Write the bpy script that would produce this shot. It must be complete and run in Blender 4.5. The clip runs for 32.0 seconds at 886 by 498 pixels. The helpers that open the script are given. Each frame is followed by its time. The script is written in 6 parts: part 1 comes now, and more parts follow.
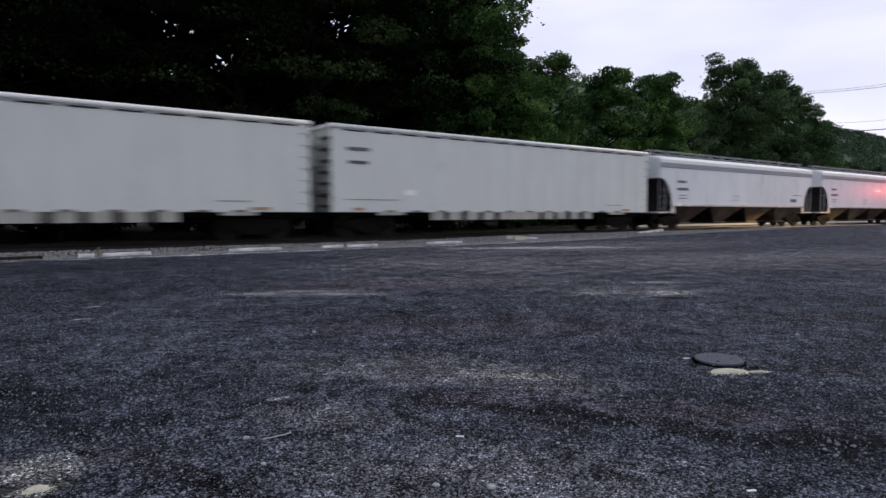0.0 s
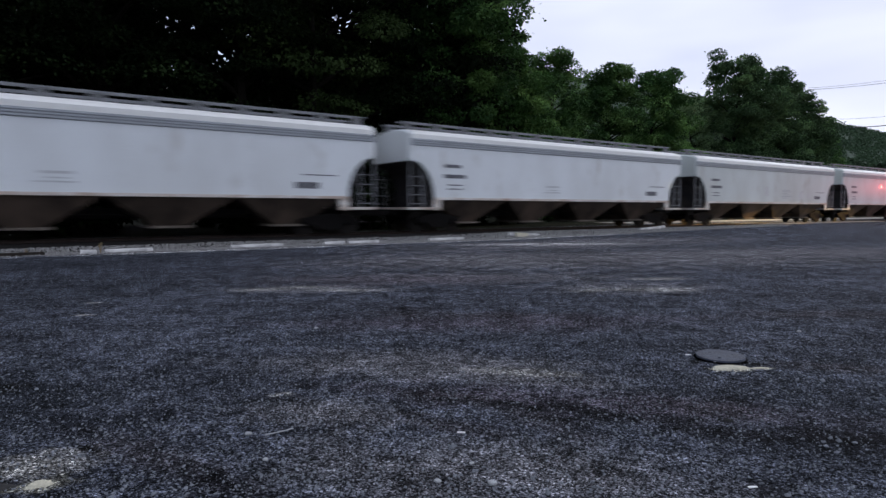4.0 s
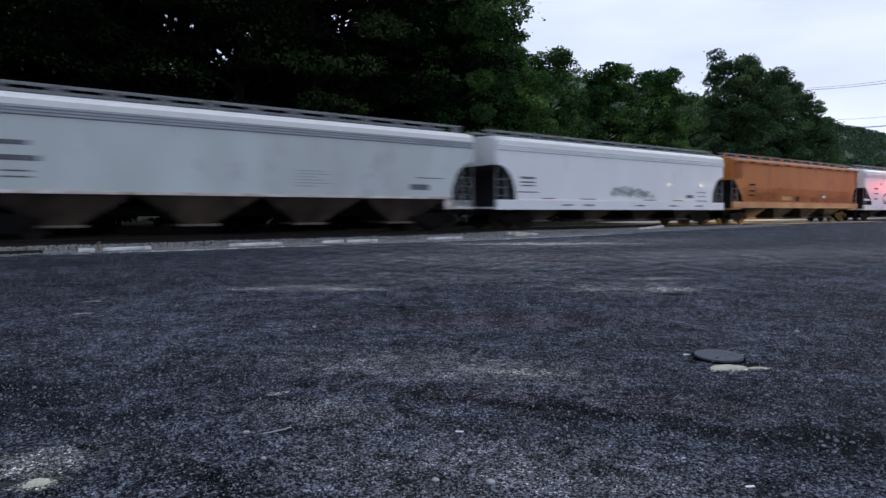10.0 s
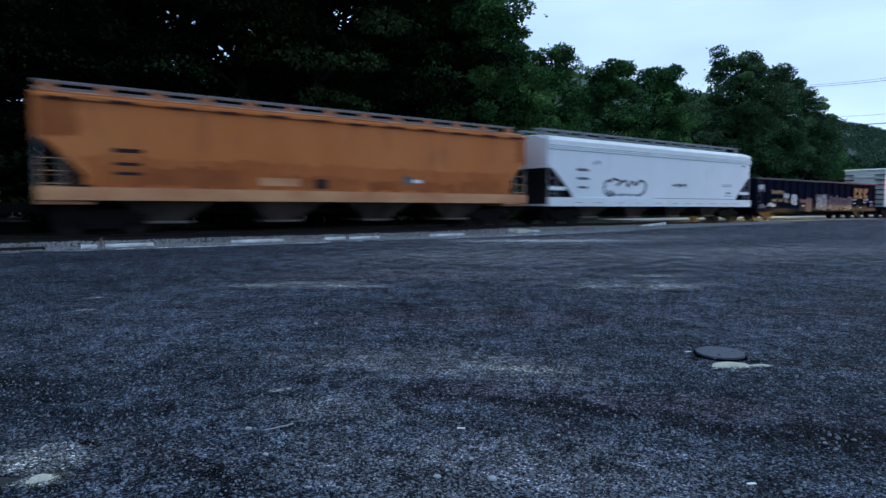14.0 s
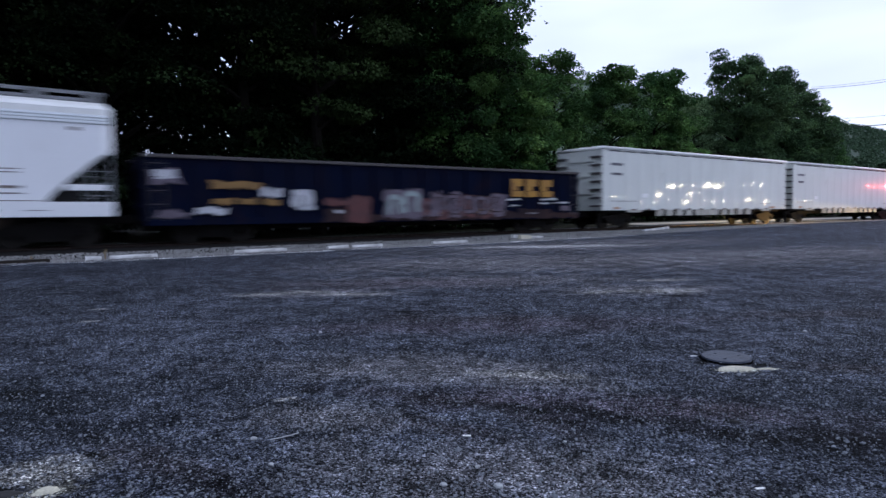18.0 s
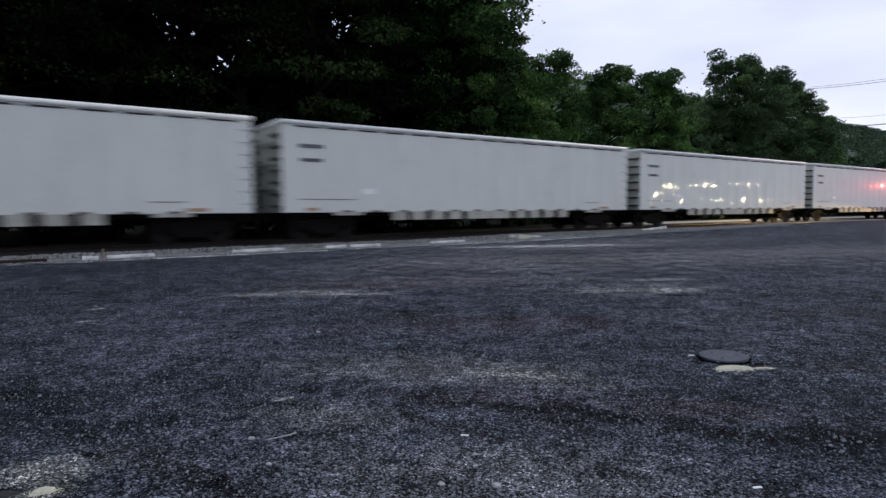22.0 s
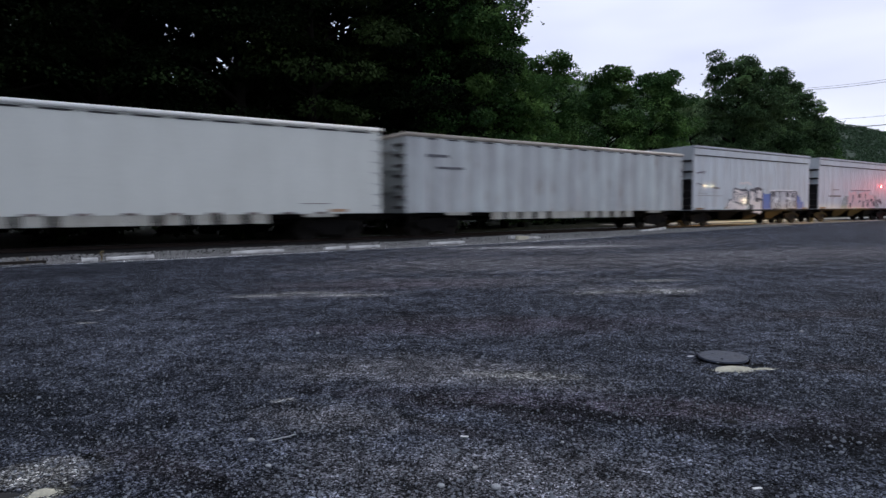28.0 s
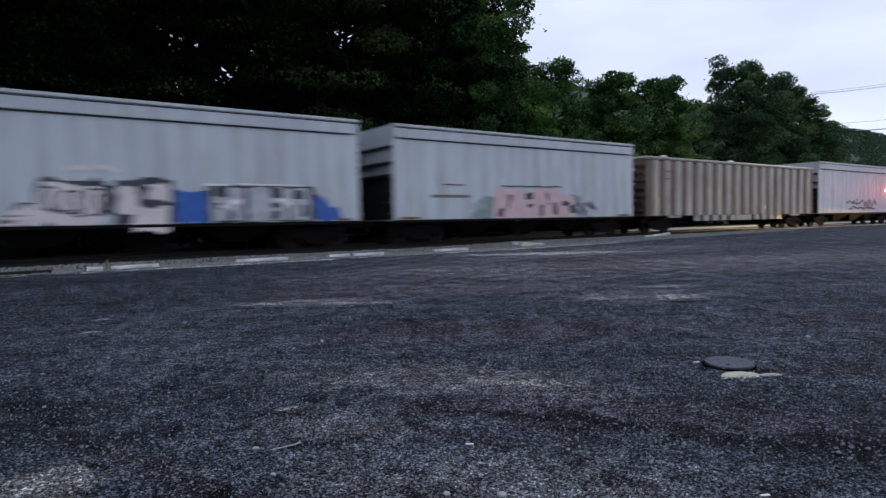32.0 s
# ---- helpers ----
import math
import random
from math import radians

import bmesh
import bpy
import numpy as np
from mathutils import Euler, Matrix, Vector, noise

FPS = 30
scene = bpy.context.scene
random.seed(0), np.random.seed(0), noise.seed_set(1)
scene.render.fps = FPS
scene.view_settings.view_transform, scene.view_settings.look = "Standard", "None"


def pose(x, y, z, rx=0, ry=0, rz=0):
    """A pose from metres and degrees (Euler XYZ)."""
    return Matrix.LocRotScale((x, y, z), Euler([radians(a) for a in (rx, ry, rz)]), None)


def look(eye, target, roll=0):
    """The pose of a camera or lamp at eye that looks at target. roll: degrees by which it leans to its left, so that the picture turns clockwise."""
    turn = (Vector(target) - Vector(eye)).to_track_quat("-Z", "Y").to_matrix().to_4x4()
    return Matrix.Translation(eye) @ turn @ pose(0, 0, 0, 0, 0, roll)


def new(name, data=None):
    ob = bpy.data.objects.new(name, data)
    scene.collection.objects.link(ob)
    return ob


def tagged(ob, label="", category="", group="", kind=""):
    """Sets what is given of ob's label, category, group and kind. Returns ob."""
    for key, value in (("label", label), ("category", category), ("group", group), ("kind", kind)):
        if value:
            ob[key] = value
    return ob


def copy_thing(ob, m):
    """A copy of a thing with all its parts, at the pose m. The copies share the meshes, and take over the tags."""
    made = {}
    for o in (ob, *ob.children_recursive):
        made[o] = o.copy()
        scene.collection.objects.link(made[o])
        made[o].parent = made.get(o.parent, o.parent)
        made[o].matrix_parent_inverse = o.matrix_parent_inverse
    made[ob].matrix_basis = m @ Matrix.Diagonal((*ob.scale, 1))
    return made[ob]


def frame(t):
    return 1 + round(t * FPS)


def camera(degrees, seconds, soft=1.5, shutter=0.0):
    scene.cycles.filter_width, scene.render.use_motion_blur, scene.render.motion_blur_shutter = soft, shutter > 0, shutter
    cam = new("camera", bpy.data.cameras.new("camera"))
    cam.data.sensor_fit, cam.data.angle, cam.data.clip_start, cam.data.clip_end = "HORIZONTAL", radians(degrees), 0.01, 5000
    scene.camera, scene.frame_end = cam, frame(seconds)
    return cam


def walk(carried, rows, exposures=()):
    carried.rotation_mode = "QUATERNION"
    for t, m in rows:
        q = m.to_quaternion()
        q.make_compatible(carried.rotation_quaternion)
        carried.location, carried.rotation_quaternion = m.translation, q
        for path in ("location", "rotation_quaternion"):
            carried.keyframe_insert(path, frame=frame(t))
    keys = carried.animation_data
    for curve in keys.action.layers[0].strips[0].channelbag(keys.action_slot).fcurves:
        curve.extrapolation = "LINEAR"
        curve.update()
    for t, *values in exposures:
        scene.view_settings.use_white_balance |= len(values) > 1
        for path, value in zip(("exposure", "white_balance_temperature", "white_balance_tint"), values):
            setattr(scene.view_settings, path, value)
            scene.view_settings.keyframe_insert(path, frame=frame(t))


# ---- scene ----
cam = camera(72.45, 32.0, 1.45, 1.35)
EYE = 1.2                       # camera height over the lot


def carried_pose(yaw, pitch, roll):
    return Matrix.Translation((0, 0, EYE)) @ pose(0, 0, 0, 0, 0, -yaw) @ pose(0, 0, 0, 90 + pitch) @ pose(0, 0, 0, 0, 0, roll)


# seconds, turn to the right, tilt, lean (degrees): a hand-held camera on one spot
SWAY = (
    (0, 0.001, -3.421, 0.003), (0.5, -0.006, -3.389, -0.038), (1, 0.130, -3.522, 0.004), (1.5, 0.044, -3.596, -0.005),
    (2, -0.315, -3.634, -0.101), (2.5, -0.319, -3.611, -0.121), (3, -0.333, -3.655, -0.088), (3.5, -0.204, -3.772, -0.011),
    (5.5, -0.087, -3.717, 0.090), (6, 0.058, -3.781, 0.128), (6.5, 0.251, -3.924, 0.148), (7, 0.047, -3.793, 0.091),
    (7.5, 0.034, -3.794, 0.116), (8, 0.008, -3.873, 0.166), (8.5, -0.027, -3.852, 0.208), (9, 0.051, -3.952, 0.202),
    (9.5, 0.009, -3.898, 0.187), (10, -0.019, -3.843, 0.185), (10.5, 0.002, -3.845, 0.198), (11, -0.013, -3.842, 0.172),
    (11.5, 0.045, -3.903, 0.175), (12, 0.110, -4.035, 0.188), (12.5, -0.026, -3.934, 0.255), (13, -0.103, -3.933, 0.243),
    (13.5, -0.157, -4.126, 0.292), (14, -0.182, -4.138, 0.233), (14.5, -0.088, -4.199, 0.237), (16.5, -0.415, -3.683, -0.312),
    (17, -0.282, -3.774, -0.421), (17.5, -0.358, -3.694, -0.495), (18, -0.493, -3.461, -0.529), (18.5, -0.491, -3.423, -0.522),
    (19, -0.395, -3.454, -0.559), (19.5, -0.244, -3.551, -0.573), (20, -0.358, -3.468, -0.566), (20.5, -0.422, -3.407, -0.537),
    (21, -0.422, -3.391, -0.552), (21.5, -0.307, -3.475, -0.571), (22, -0.286, -3.500, -0.536), (22.5, -0.385, -3.353, -0.568),
    (23, -0.408, -3.313, -0.586), (23.5, -0.371, -3.377, -0.566), (24, -0.229, -3.475, -0.592), (24.5, -0.244, -3.391, -0.595),
    (25, -0.291, -3.359, -0.504), (25.5, -0.320, -3.333, -0.528), (27.5, -0.308, -3.306, -0.611), (28, -0.237, -3.391, -0.593),
    (28.5, -0.202, -3.464, -0.622), (29, -0.314, -3.313, -0.603), (29.5, -0.227, -3.350, -0.529), (30, -0.227, -3.358, -0.528),
    (30.5, -0.173, -3.414, -0.610), (31, -0.325, -3.163, -0.804), (31.5, -0.532, -2.796, -0.982), (32, -0.595, -2.727, -0.992),
)
EXPOSURES = ((0, 0.0, 6500, 10), (6, 0.0, 6150, 7), (9, 0.0, 6250, 8), (11, 0.0, 5450, 1), (12, -0.06, 5150, -2), (13, -0.08, 5000, -2), (14.5, -0.05, 4750, -4), (16.5, -0.05, 4650, 8), (17, -0.03, 4800, 11),
             (18, 0.18, 5600, 10), (19, 0.22, 5950, 7), (20.5, 0.10, 5900, 7), (21.5, 0.0, 6200, 7), (23, -0.04, 6250, 7), (28, -0.02, 6250, 7), (32, -0.05, 6000, 5))
walk(cam, [(t, carried_pose(a, b, c)) for t, a, b, c in SWAY], EXPOSURES)

# ---- the line: s runs along the track (to the far right), n across it (away from the lot) ----
AZ = radians(54.563)
SU = Vector((math.sin(AZ), math.cos(AZ), 0))
SN = Vector((-math.cos(AZ), math.sin(AZ), 0))
TURN = 90 - 54.563
TRACK_N = 22.5                  # centre of the track
RAIL_Z = 0.23                   # top of rail over the lot
SPEED = 9.2524                  # metres a second, towards -s
HALF = 1.6                      # half width of a car


def at(s, n, z=0.0):
    return SU * s + SN * n + Vector((0, 0, z))


def smooth(a, b, v):
    k = min(1.0, max(0.0, (v - a) / (b - a)))
    return k * k * (3 - 2 * k)


def ground_z(s, n):
    """Flat lot that rises gently to the rails where the road crosses them, and falls off behind."""
    rise = 0.2 * smooth(14, 44, s) * smooth(8, 19.5, n)
    back = 0.12 * smooth(24.5, 27, n) * (1 - smooth(14, 44, s))
    swell = 0.012 * noise.noise((s * 0.35, n * 0.35, 3.0)) if abs(s) < 90 and abs(n) < 60 else 0
    return rise + back + swell


# ---- world, sun, lamps ----
SUN_EL, SUN_AZ = radians(24), radians(48)
world = bpy.data.worlds.new("dusk_sky")
scene.world = world
world.use_nodes = True
wn, wl = world.node_tree.nodes, world.node_tree.links
wn.clear()
w_out = wn.new("ShaderNodeOutputWorld")
w_bg = wn.new("ShaderNodeBackground")
w_bg.inputs["Strength"].default_value = 0.1
w_sky = wn.new("ShaderNodeTexSky")
w_sky.sky_type, w_sky.sun_disc = "NISHITA", False
w_sky.sun_elevation, w_sky.sun_rotation = SUN_EL, SUN_AZ
w_tc = wn.new("ShaderNodeTexCoord")
w_map = wn.new("ShaderNodeMapping")
w_map.inputs["Scale"].default_value = (1.2, 1.2, 4.5)
w_noise = wn.new("ShaderNodeTexNoise")
w_noise.inputs["Scale"].default_value, w_noise.inputs["Detail"].default_value = 1.6, 3.0
w_ramp = wn.new("ShaderNodeValToRGB")
w_ramp.color_ramp.elements[0].position, w_ramp.color_ramp.elements[1].position = 0.36, 0.66
w_ramp.color_ramp.elements[0].color = (0.62, 0.64, 0.84, 1)
w_ramp.color_ramp.elements[1].color = (0.84, 0.85, 0.95, 1)
w_gain = wn.new("ShaderNodeVectorMath")
w_gain.operation = "SCALE"
w_gain.inputs["Scale"].default_value = 11.8
w_mix = wn.new("ShaderNodeMix")
w_mix.data_type = "RGBA"
w_mix.inputs[0].default_value = 0.95
wl.new(w_tc.outputs["Generated"], w_map.inputs[0])
wl.new(w_map.outputs[0], w_noise.inputs["Vector"])
wl.new(w_noise.outputs["Fac"], w_ramp.inputs[0])
# afterglow: the cloud is brightest low over the crossing, dim and bluer behind
w_dot = wn.new("ShaderNodeVectorMath")
w_dot.operation = "DOT_PRODUCT"
w_dot.inputs[1].default_value = (0.56, 0.60, 0.57)
w_range = wn.new("ShaderNodeMapRange")
w_range.interpolation_type = "SMOOTHSTEP"
w_range.inputs["From Min"].default_value, w_range.inputs["From Max"].default_value = -0.6, 0.85
w_glow = wn.new("ShaderNodeValToRGB")
w_glow.color_ramp.elements[0].color = (0.68, 0.72, 0.74, 1)
w_glow.color_ramp.elements[1].color = (1.0, 1.0, 1.0, 1)
w_mul = wn.new("ShaderNodeMix")
w_mul.data_type, w_mul.blend_type = "RGBA", "MULTIPLY"
w_mul.inputs[0].default_value = 1.0
wl.new(w_tc.outputs["Generated"], w_dot.inputs[0])
wl.new(w_dot.outputs["Value"], w_range.inputs["Value"])
wl.new(w_range.outputs[0], w_glow.inputs[0])
wl.new(w_ramp.outputs["Color"], w_mul.inputs[6])
wl.new(w_glow.outputs["Color"], w_mul.inputs[7])
wl.new(w_mul.outputs[2], w_gain.inputs[0])
wl.new(w_sky.outputs[0], w_mix.inputs[6])
wl.new(w_gain.outputs["Vector"], w_mix.inputs[7])
wl.new(w_mix.outputs[2], w_bg.inputs["Color"])
wl.new(w_bg.outputs[0], w_out.inputs["Surface"])


def lamp(name, kind, place, energy, colour, radius=0.1, target=None, cone=60, blend=0.5):
    data = bpy.data.lights.new(name, kind)
    data.energy, data.color = energy, colour
    if kind == "SUN":
        data.angle = radius
    else:
        data.shadow_soft_size = radius
    if kind == "SPOT":
        data.spot_size, data.spot_blend = radians(cone), blend
    ob = new(name, data)
    ob.matrix_basis = look(place, target) if target else Matrix.Translation(place)
    return ob


sun_from = Vector((math.sin(SUN_AZ) * math.cos(SUN_EL), math.cos(SUN_AZ) * math.cos(SUN_EL), math.sin(SUN_EL)))
lamp("sun", "SUN", sun_from * 50, 0.5, (1.0, 0.97, 0.95), radians(30), (0, 0, 0))
# waiting vehicles at the level crossing, outside the view: their low beams on the passing cars
for ds in (0.0, 1.5):
    lamp("headlight", "SPOT", at(59 + ds, 2.6, 0.8), 190, (1.0, 0.84, 0.64), 0.09, at(46 + ds, 21, 1.2), 40, 0.8)
lamp("headlight", "SPOT", at(57, -5.0, 1.5), 190, (1.0, 0.84, 0.64), 0.09, at(44, 21, 1.4), 40, 0.8)
lamp("headlight", "SPOT", at(73, 19.7, 0.45), 9000, (1.0, 0.60, 0.16), 0.12, at(43, 21.7, 0.5), 6.5, 0.6)
lamp("headlight", "SPOT", at(63, 13.5, 0.6), 34000, (1.0, 0.54, 0.15), 0.1, at(42.5, 21.4, 0.2), 6, 0.9)
lamp("crossing_signal", "POINT", at(70, 17.8, 3.4), 520, (1.0, 0.07, 0.05), 0.14)
# lamps out of view, set from glints; the last is added to warm graffiti
for s, z in ((71.4, 3.34), (74.6, 4.5), (77.6, 2.42), (82.9, 4.85), (85.5, 4.7), (93.9, 2.66), (99.0, 2.5)):
    lamp("yard_lamp", "SPOT", at(s, -9, z), 360, (1.0, 0.74, 0.42), 0.26, at(s * 0.411, 20.9, 1.9), 40, 0.4)
lamp("street_lamp_glow", "SPOT", at(64, 36, 5.5), 5200, (1.0, 0.68, 0.28), 0.15, at(50, 27, 0.2), 110, 0.6)


# ---- materials ----
def mat(name, colour, rough=0.6, metal=0.0, second=None, scale=6.0, amount=0.5, stretch=(1, 1, 1), grain=0.0, grain_scale=60.0,
        bump=0.0, bump_scale=80.0, third=None, third_scale=1.2, third_cut=(0.55, 0.75), spec=0.5, per=0.0, coords="Object", coat=0.0):
    m = bpy.data.materials.new(name)
    m.use_nodes = True
    nt = m.node_tree
    n, l = nt.nodes, nt.links
    b = n["Principled BSDF"]
    b.inputs["Roughness"].default_value, b.inputs["Metallic"].default_value = rough, metal
    b.inputs["Specular IOR Level"].default_value = spec
    b.inputs["Coat Weight"].default_value, b.inputs["Coat Roughness"].default_value = coat, 0.04
    tc = n.new("ShaderNodeTexCoord")
    mp = n.new("ShaderNodeMapping")
    mp.inputs["Scale"].default_value = stretch
    l.new(tc.outputs[coords], mp.inputs[0])

    def tex(sc, detail=4.0):
        t = n.new("ShaderNodeTexNoise")
        t.inputs["Scale"].default_value, t.inputs["Detail"].default_value = sc, detail
        l.new(mp.outputs[0], t.inputs["Vector"])
        return t.outputs["Fac"]

    def ramp(src, lo, hi):
        r = n.new("ShaderNodeMapRange")
        r.inputs["From Min"].default_value, r.inputs["From Max"].default_value = lo, hi
        l.new(src, r.inputs["Value"])
        return r.outputs[0]

    def mix(fac, a, c, blend="MIX"):
        x = n.new("ShaderNodeMix")
        x.data_type, x.blend_type = "RGBA", blend
        for value, socket in ((fac, x.inputs[0]), (a, x.inputs[6]), (c, x.inputs[7])):
            if isinstance(value, (int, float)):
                socket.default_value = value
            elif isinstance(value, tuple):
                socket.default_value = (*value, 1)
            else:
                l.new(value, socket)
        return x.outputs[2]

    def times(src, k):
        x = n.new("ShaderNodeMath")
        x.operation = "MULTIPLY"
        x.inputs[1].default_value = k
        l.new(src, x.inputs[0])
        return x.outputs[0]

    col = colour
    if second:
        col = mix(times(ramp(tex(scale), 0.35, 0.7), amount), col, second)
    if third:
        col = mix(ramp(tex(third_scale, 6.0), *third_cut), col, third)
    if grain:
        g = ramp(tex(grain_scale, 2.0), 0.3, 0.7)
        col = mix(grain, col, mix(g, (0.25, 0.25, 0.25), (1.75, 1.75, 1.75)), "MULTIPLY")
    if per:
        info = n.new("ShaderNodeObjectInfo")
        geo = n.new("ShaderNodeNewGeometry")
        add = n.new("ShaderNodeMath")
        add.operation = "ADD"
        l.new(info.outputs["Random"], add.inputs[0])
        l.new(geo.outputs["Random Per Island"], add.inputs[1])
        r = ramp(add.outputs[0], 0.0, 2.0)
        col = mix(per, col, mix(r, (0.35, 0.35, 0.35), (1.6, 1.6, 1.6)), "MULTIPLY")
    if isinstance(col, tuple):
        b.inputs["Base Color"].default_value = (*col, 1)
    else:
        l.new(col, b.inputs["Base Color"])
    if bump:
        bp = n.new("ShaderNodeBump")
        bp.inputs["Strength"].default_value = bump
        bp.inputs["Distance"].default_value = 0.02
        l.new(tex(bump_scale), bp.inputs["Height"])
        l.new(bp.outputs[0], b.inputs["Normal"])
    return m


STREAK = (1.0, 1.0, 0.35)
M_WHITE = mat("white_car_paint", (0.69, 0.70, 0.645), 0.42, 0, (0.59, 0.595, 0.54), 1.6, 0.5, STREAK, 0.06, 30, 0.03, 5, third=(0.38, 0.33, 0.27), third_scale=2.6, third_cut=(0.66, 0.9), coat=0.6, spec=0.15)
M_RAIL_WHITE = mat("white_top_rail", (0.88, 0.87, 0.82), 0.45, 0, (0.7, 0.69, 0.64), 2.0, 0.4)
M_GREY_HOP = mat("pale_grey_paint", (0.79, 0.82, 0.825), 0.42, 0, (0.66, 0.675, 0.665), 0.5, 0.9, (1.0, 1.0, 0.5), 0.05, 30, third=(0.46, 0.43, 0.38), third_scale=1.7, third_cut=(0.60, 0.92), coat=0.06)
M_GREY_DIRTY = mat("dust_filmed_grey_paint", (0.60, 0.645, 0.63), 0.45, 0, (0.47, 0.49, 0.465), 0.5, 0.9, (1.0, 1.0, 0.4), 0.05, 30, third=(0.33, 0.30, 0.25), third_scale=1.5, third_cut=(0.58, 0.9), coat=0.04)
M_GREY_BAND = mat("grey_roof_band", (0.36, 0.38, 0.40), 0.5, 0, (0.27, 0.28, 0.28), 2, 0.5, STREAK)
M_BRIGHT_HOP = mat("clean_white_paint", (0.87, 0.87, 0.87), 0.4, 0, (0.78, 0.775, 0.77), 0.6, 0.6, STREAK, 0.04, 30, third=(0.58, 0.56, 0.53), third_scale=1.6, third_cut=(0.62, 0.98), coat=0.10)
M_SILL = mat("rust_spotted_white_sill", (0.74, 0.71, 0.66), 0.5, 0, (0.40, 0.27, 0.18), 2.2, 0.9, (0.8, 1, 2), 0.08, 30)
# gates made paler than the bays for the light that falls on them
M_GATE = mat("lit_pale_gate", (0.20, 0.17, 0.14), 0.75, 0, (0.08, 0.065, 0.05), 2.0, 0.8, spec=0.2)
M_LEG = mat("dirty_white_hanging_plate", (0.50, 0.49, 0.43), 0.6, 0, (0.28, 0.25, 0.2), 3, 0.8, (1, 1, 0.5), 0.1, 25)
M_WALKWAY = mat("weathered_grating", (0.24, 0.25, 0.26), 0.6, 0.0, (0.14, 0.14, 0.14), 3, 0.6)
M_BRACKET = mat("grimy_bracket_paint", (0.15, 0.155, 0.16), 0.6, 0, (0.08, 0.08, 0.08), 3, 0.6)
M_ORANGE = mat("orange_paint", (0.49, 0.147, 0.024), 0.55, 0, (0.56, 0.205, 0.05), 0.55, 0.75, STREAK, 0.08, 25, third=(0.27, 0.10, 0.035), third_scale=1.6, third_cut=(0.56, 0.85), coat=0.08, spec=0.2)
M_ORANGE_DULL = mat("browned_orange_paint", (0.39, 0.113, 0.02), 0.6, 0, (0.47, 0.16, 0.04), 0.8, 0.8, STREAK, 0.1, 25, third=(0.22, 0.075, 0.025), third_scale=1.8, third_cut=(0.56, 0.85), spec=0.2)
M_ORANGE_RUST = mat("rust_bloom_on_orange", (0.27, 0.075, 0.018), 0.65, 0, (0.40, 0.13, 0.03), 1.0, 0.9, (0.6, 1, 1), 0.1, 20, spec=0.2)
M_RUST_BROWN = mat("brown_rust_bloom", (0.042, 0.023, 0.021), 0.8, 0, (0.018, 0.013, 0.018), 1.6, 0.9, (0.7, 1, 1), 0.2, 20, spec=0.15)
M_GLOSS_WHITE = mat("fresh_white_sticker", (0.88, 0.87, 0.84), 0.4)
M_LINE = mat("dark_line_of_grime", (0.10, 0.08, 0.075), 0.7, 0, (0.4, 0.33, 0.28), 3, 0.6)
M_ORANGE_PALE = mat("faded_orange_sill", (0.62, 0.32, 0.13), 0.6, 0, (0.4, 0.14, 0.05), 1.5, 0.8, (0.5, 1, 1))
M_GREY_RIB = mat("weathered_grey_paint", (0.56, 0.595, 0.58), 0.5, 0, (0.36, 0.35, 0.36), 1.6, 0.7, STREAK, 0.08, 30, third=(0.28, 0.2, 0.14), third_scale=2.4, third_cut=(0.62, 0.85), coat=0.15)
M_TAN_RIB = mat("dusty_tan_paint", (0.52, 0.46, 0.385), 0.55, 0, (0.33, 0.27, 0.21), 1.6, 0.8, STREAK, 0.08, 30, third=(0.26, 0.13, 0.06), third_scale=2.2, third_cut=(0.6, 0.85), coat=0.1)
# panels between the posts, a darker grey than the posts
M_GREY_PANEL = mat("darker_grey_panel", (0.49, 0.515, 0.505), 0.55, 0, (0.34, 0.33, 0.33), 1.6, 0.8, STREAK, 0.08, 30, third=(0.25, 0.18, 0.13), third_scale=2.0, third_cut=(0.58, 0.85))
M_TAN_PANEL = mat("rust_stained_tan_panel", (0.23, 0.175, 0.13), 0.6, 0, (0.14, 0.10, 0.075), 1.6, 0.8, STREAK, 0.1, 30, third=(0.17, 0.085, 0.04), third_scale=2.0, third_cut=(0.55, 0.85), spec=0.2)
# paler copy of the side paint for the light on the flutes
M_FLUTE = mat("lit_flute_blue_grey", (0.645, 0.68, 0.70), 0.45, 0, (0.52, 0.53, 0.545), 1.0, 0.9, (1.6, 1.6, 0.3), 0.05, 30, third=(0.45, 0.37, 0.30), third_scale=1.8, third_cut=(0.60, 0.9))
M_SMOOTH = mat("pale_blue_grey_paint", (0.58, 0.615, 0.64), 0.45, 0, (0.45, 0.46, 0.48), 1.0, 0.9, (1.6, 1.6, 0.3), 0.05, 30, third=(0.38, 0.31, 0.26), third_scale=1.8, third_cut=(0.56, 0.9), coat=0.2)
M_NAVY = mat("dark_navy_paint", (0.0035, 0.006, 0.020), 0.75, 0, (0.007, 0.007, 0.015), 1.4, 0.8, (1.2, 1, 0.5), 0.1, 20, third=(0.022, 0.010, 0.011), third_scale=1.6, third_cut=(0.6, 0.85), spec=0.03)
# grime, with the shade under the cars put into its near-black colour
M_UNDER = mat("grimy_shaded_underframe", (0.0038, 0.0034, 0.0032), 0.8, 0, (0.009, 0.0065, 0.0055), 4, 0.6, grain=0.2, grain_scale=40, spec=0.15)
M_BAY = mat("dusty_hopper_bay", (0.105, 0.078, 0.06), 0.7, 0, (0.022, 0.018, 0.015), 1.3, 0.95, STREAK, 0.1, 30, spec=0.15)
# wheel steel, darkened for the same shade
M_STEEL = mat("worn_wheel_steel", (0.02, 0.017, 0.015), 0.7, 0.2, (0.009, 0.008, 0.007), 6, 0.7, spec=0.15)
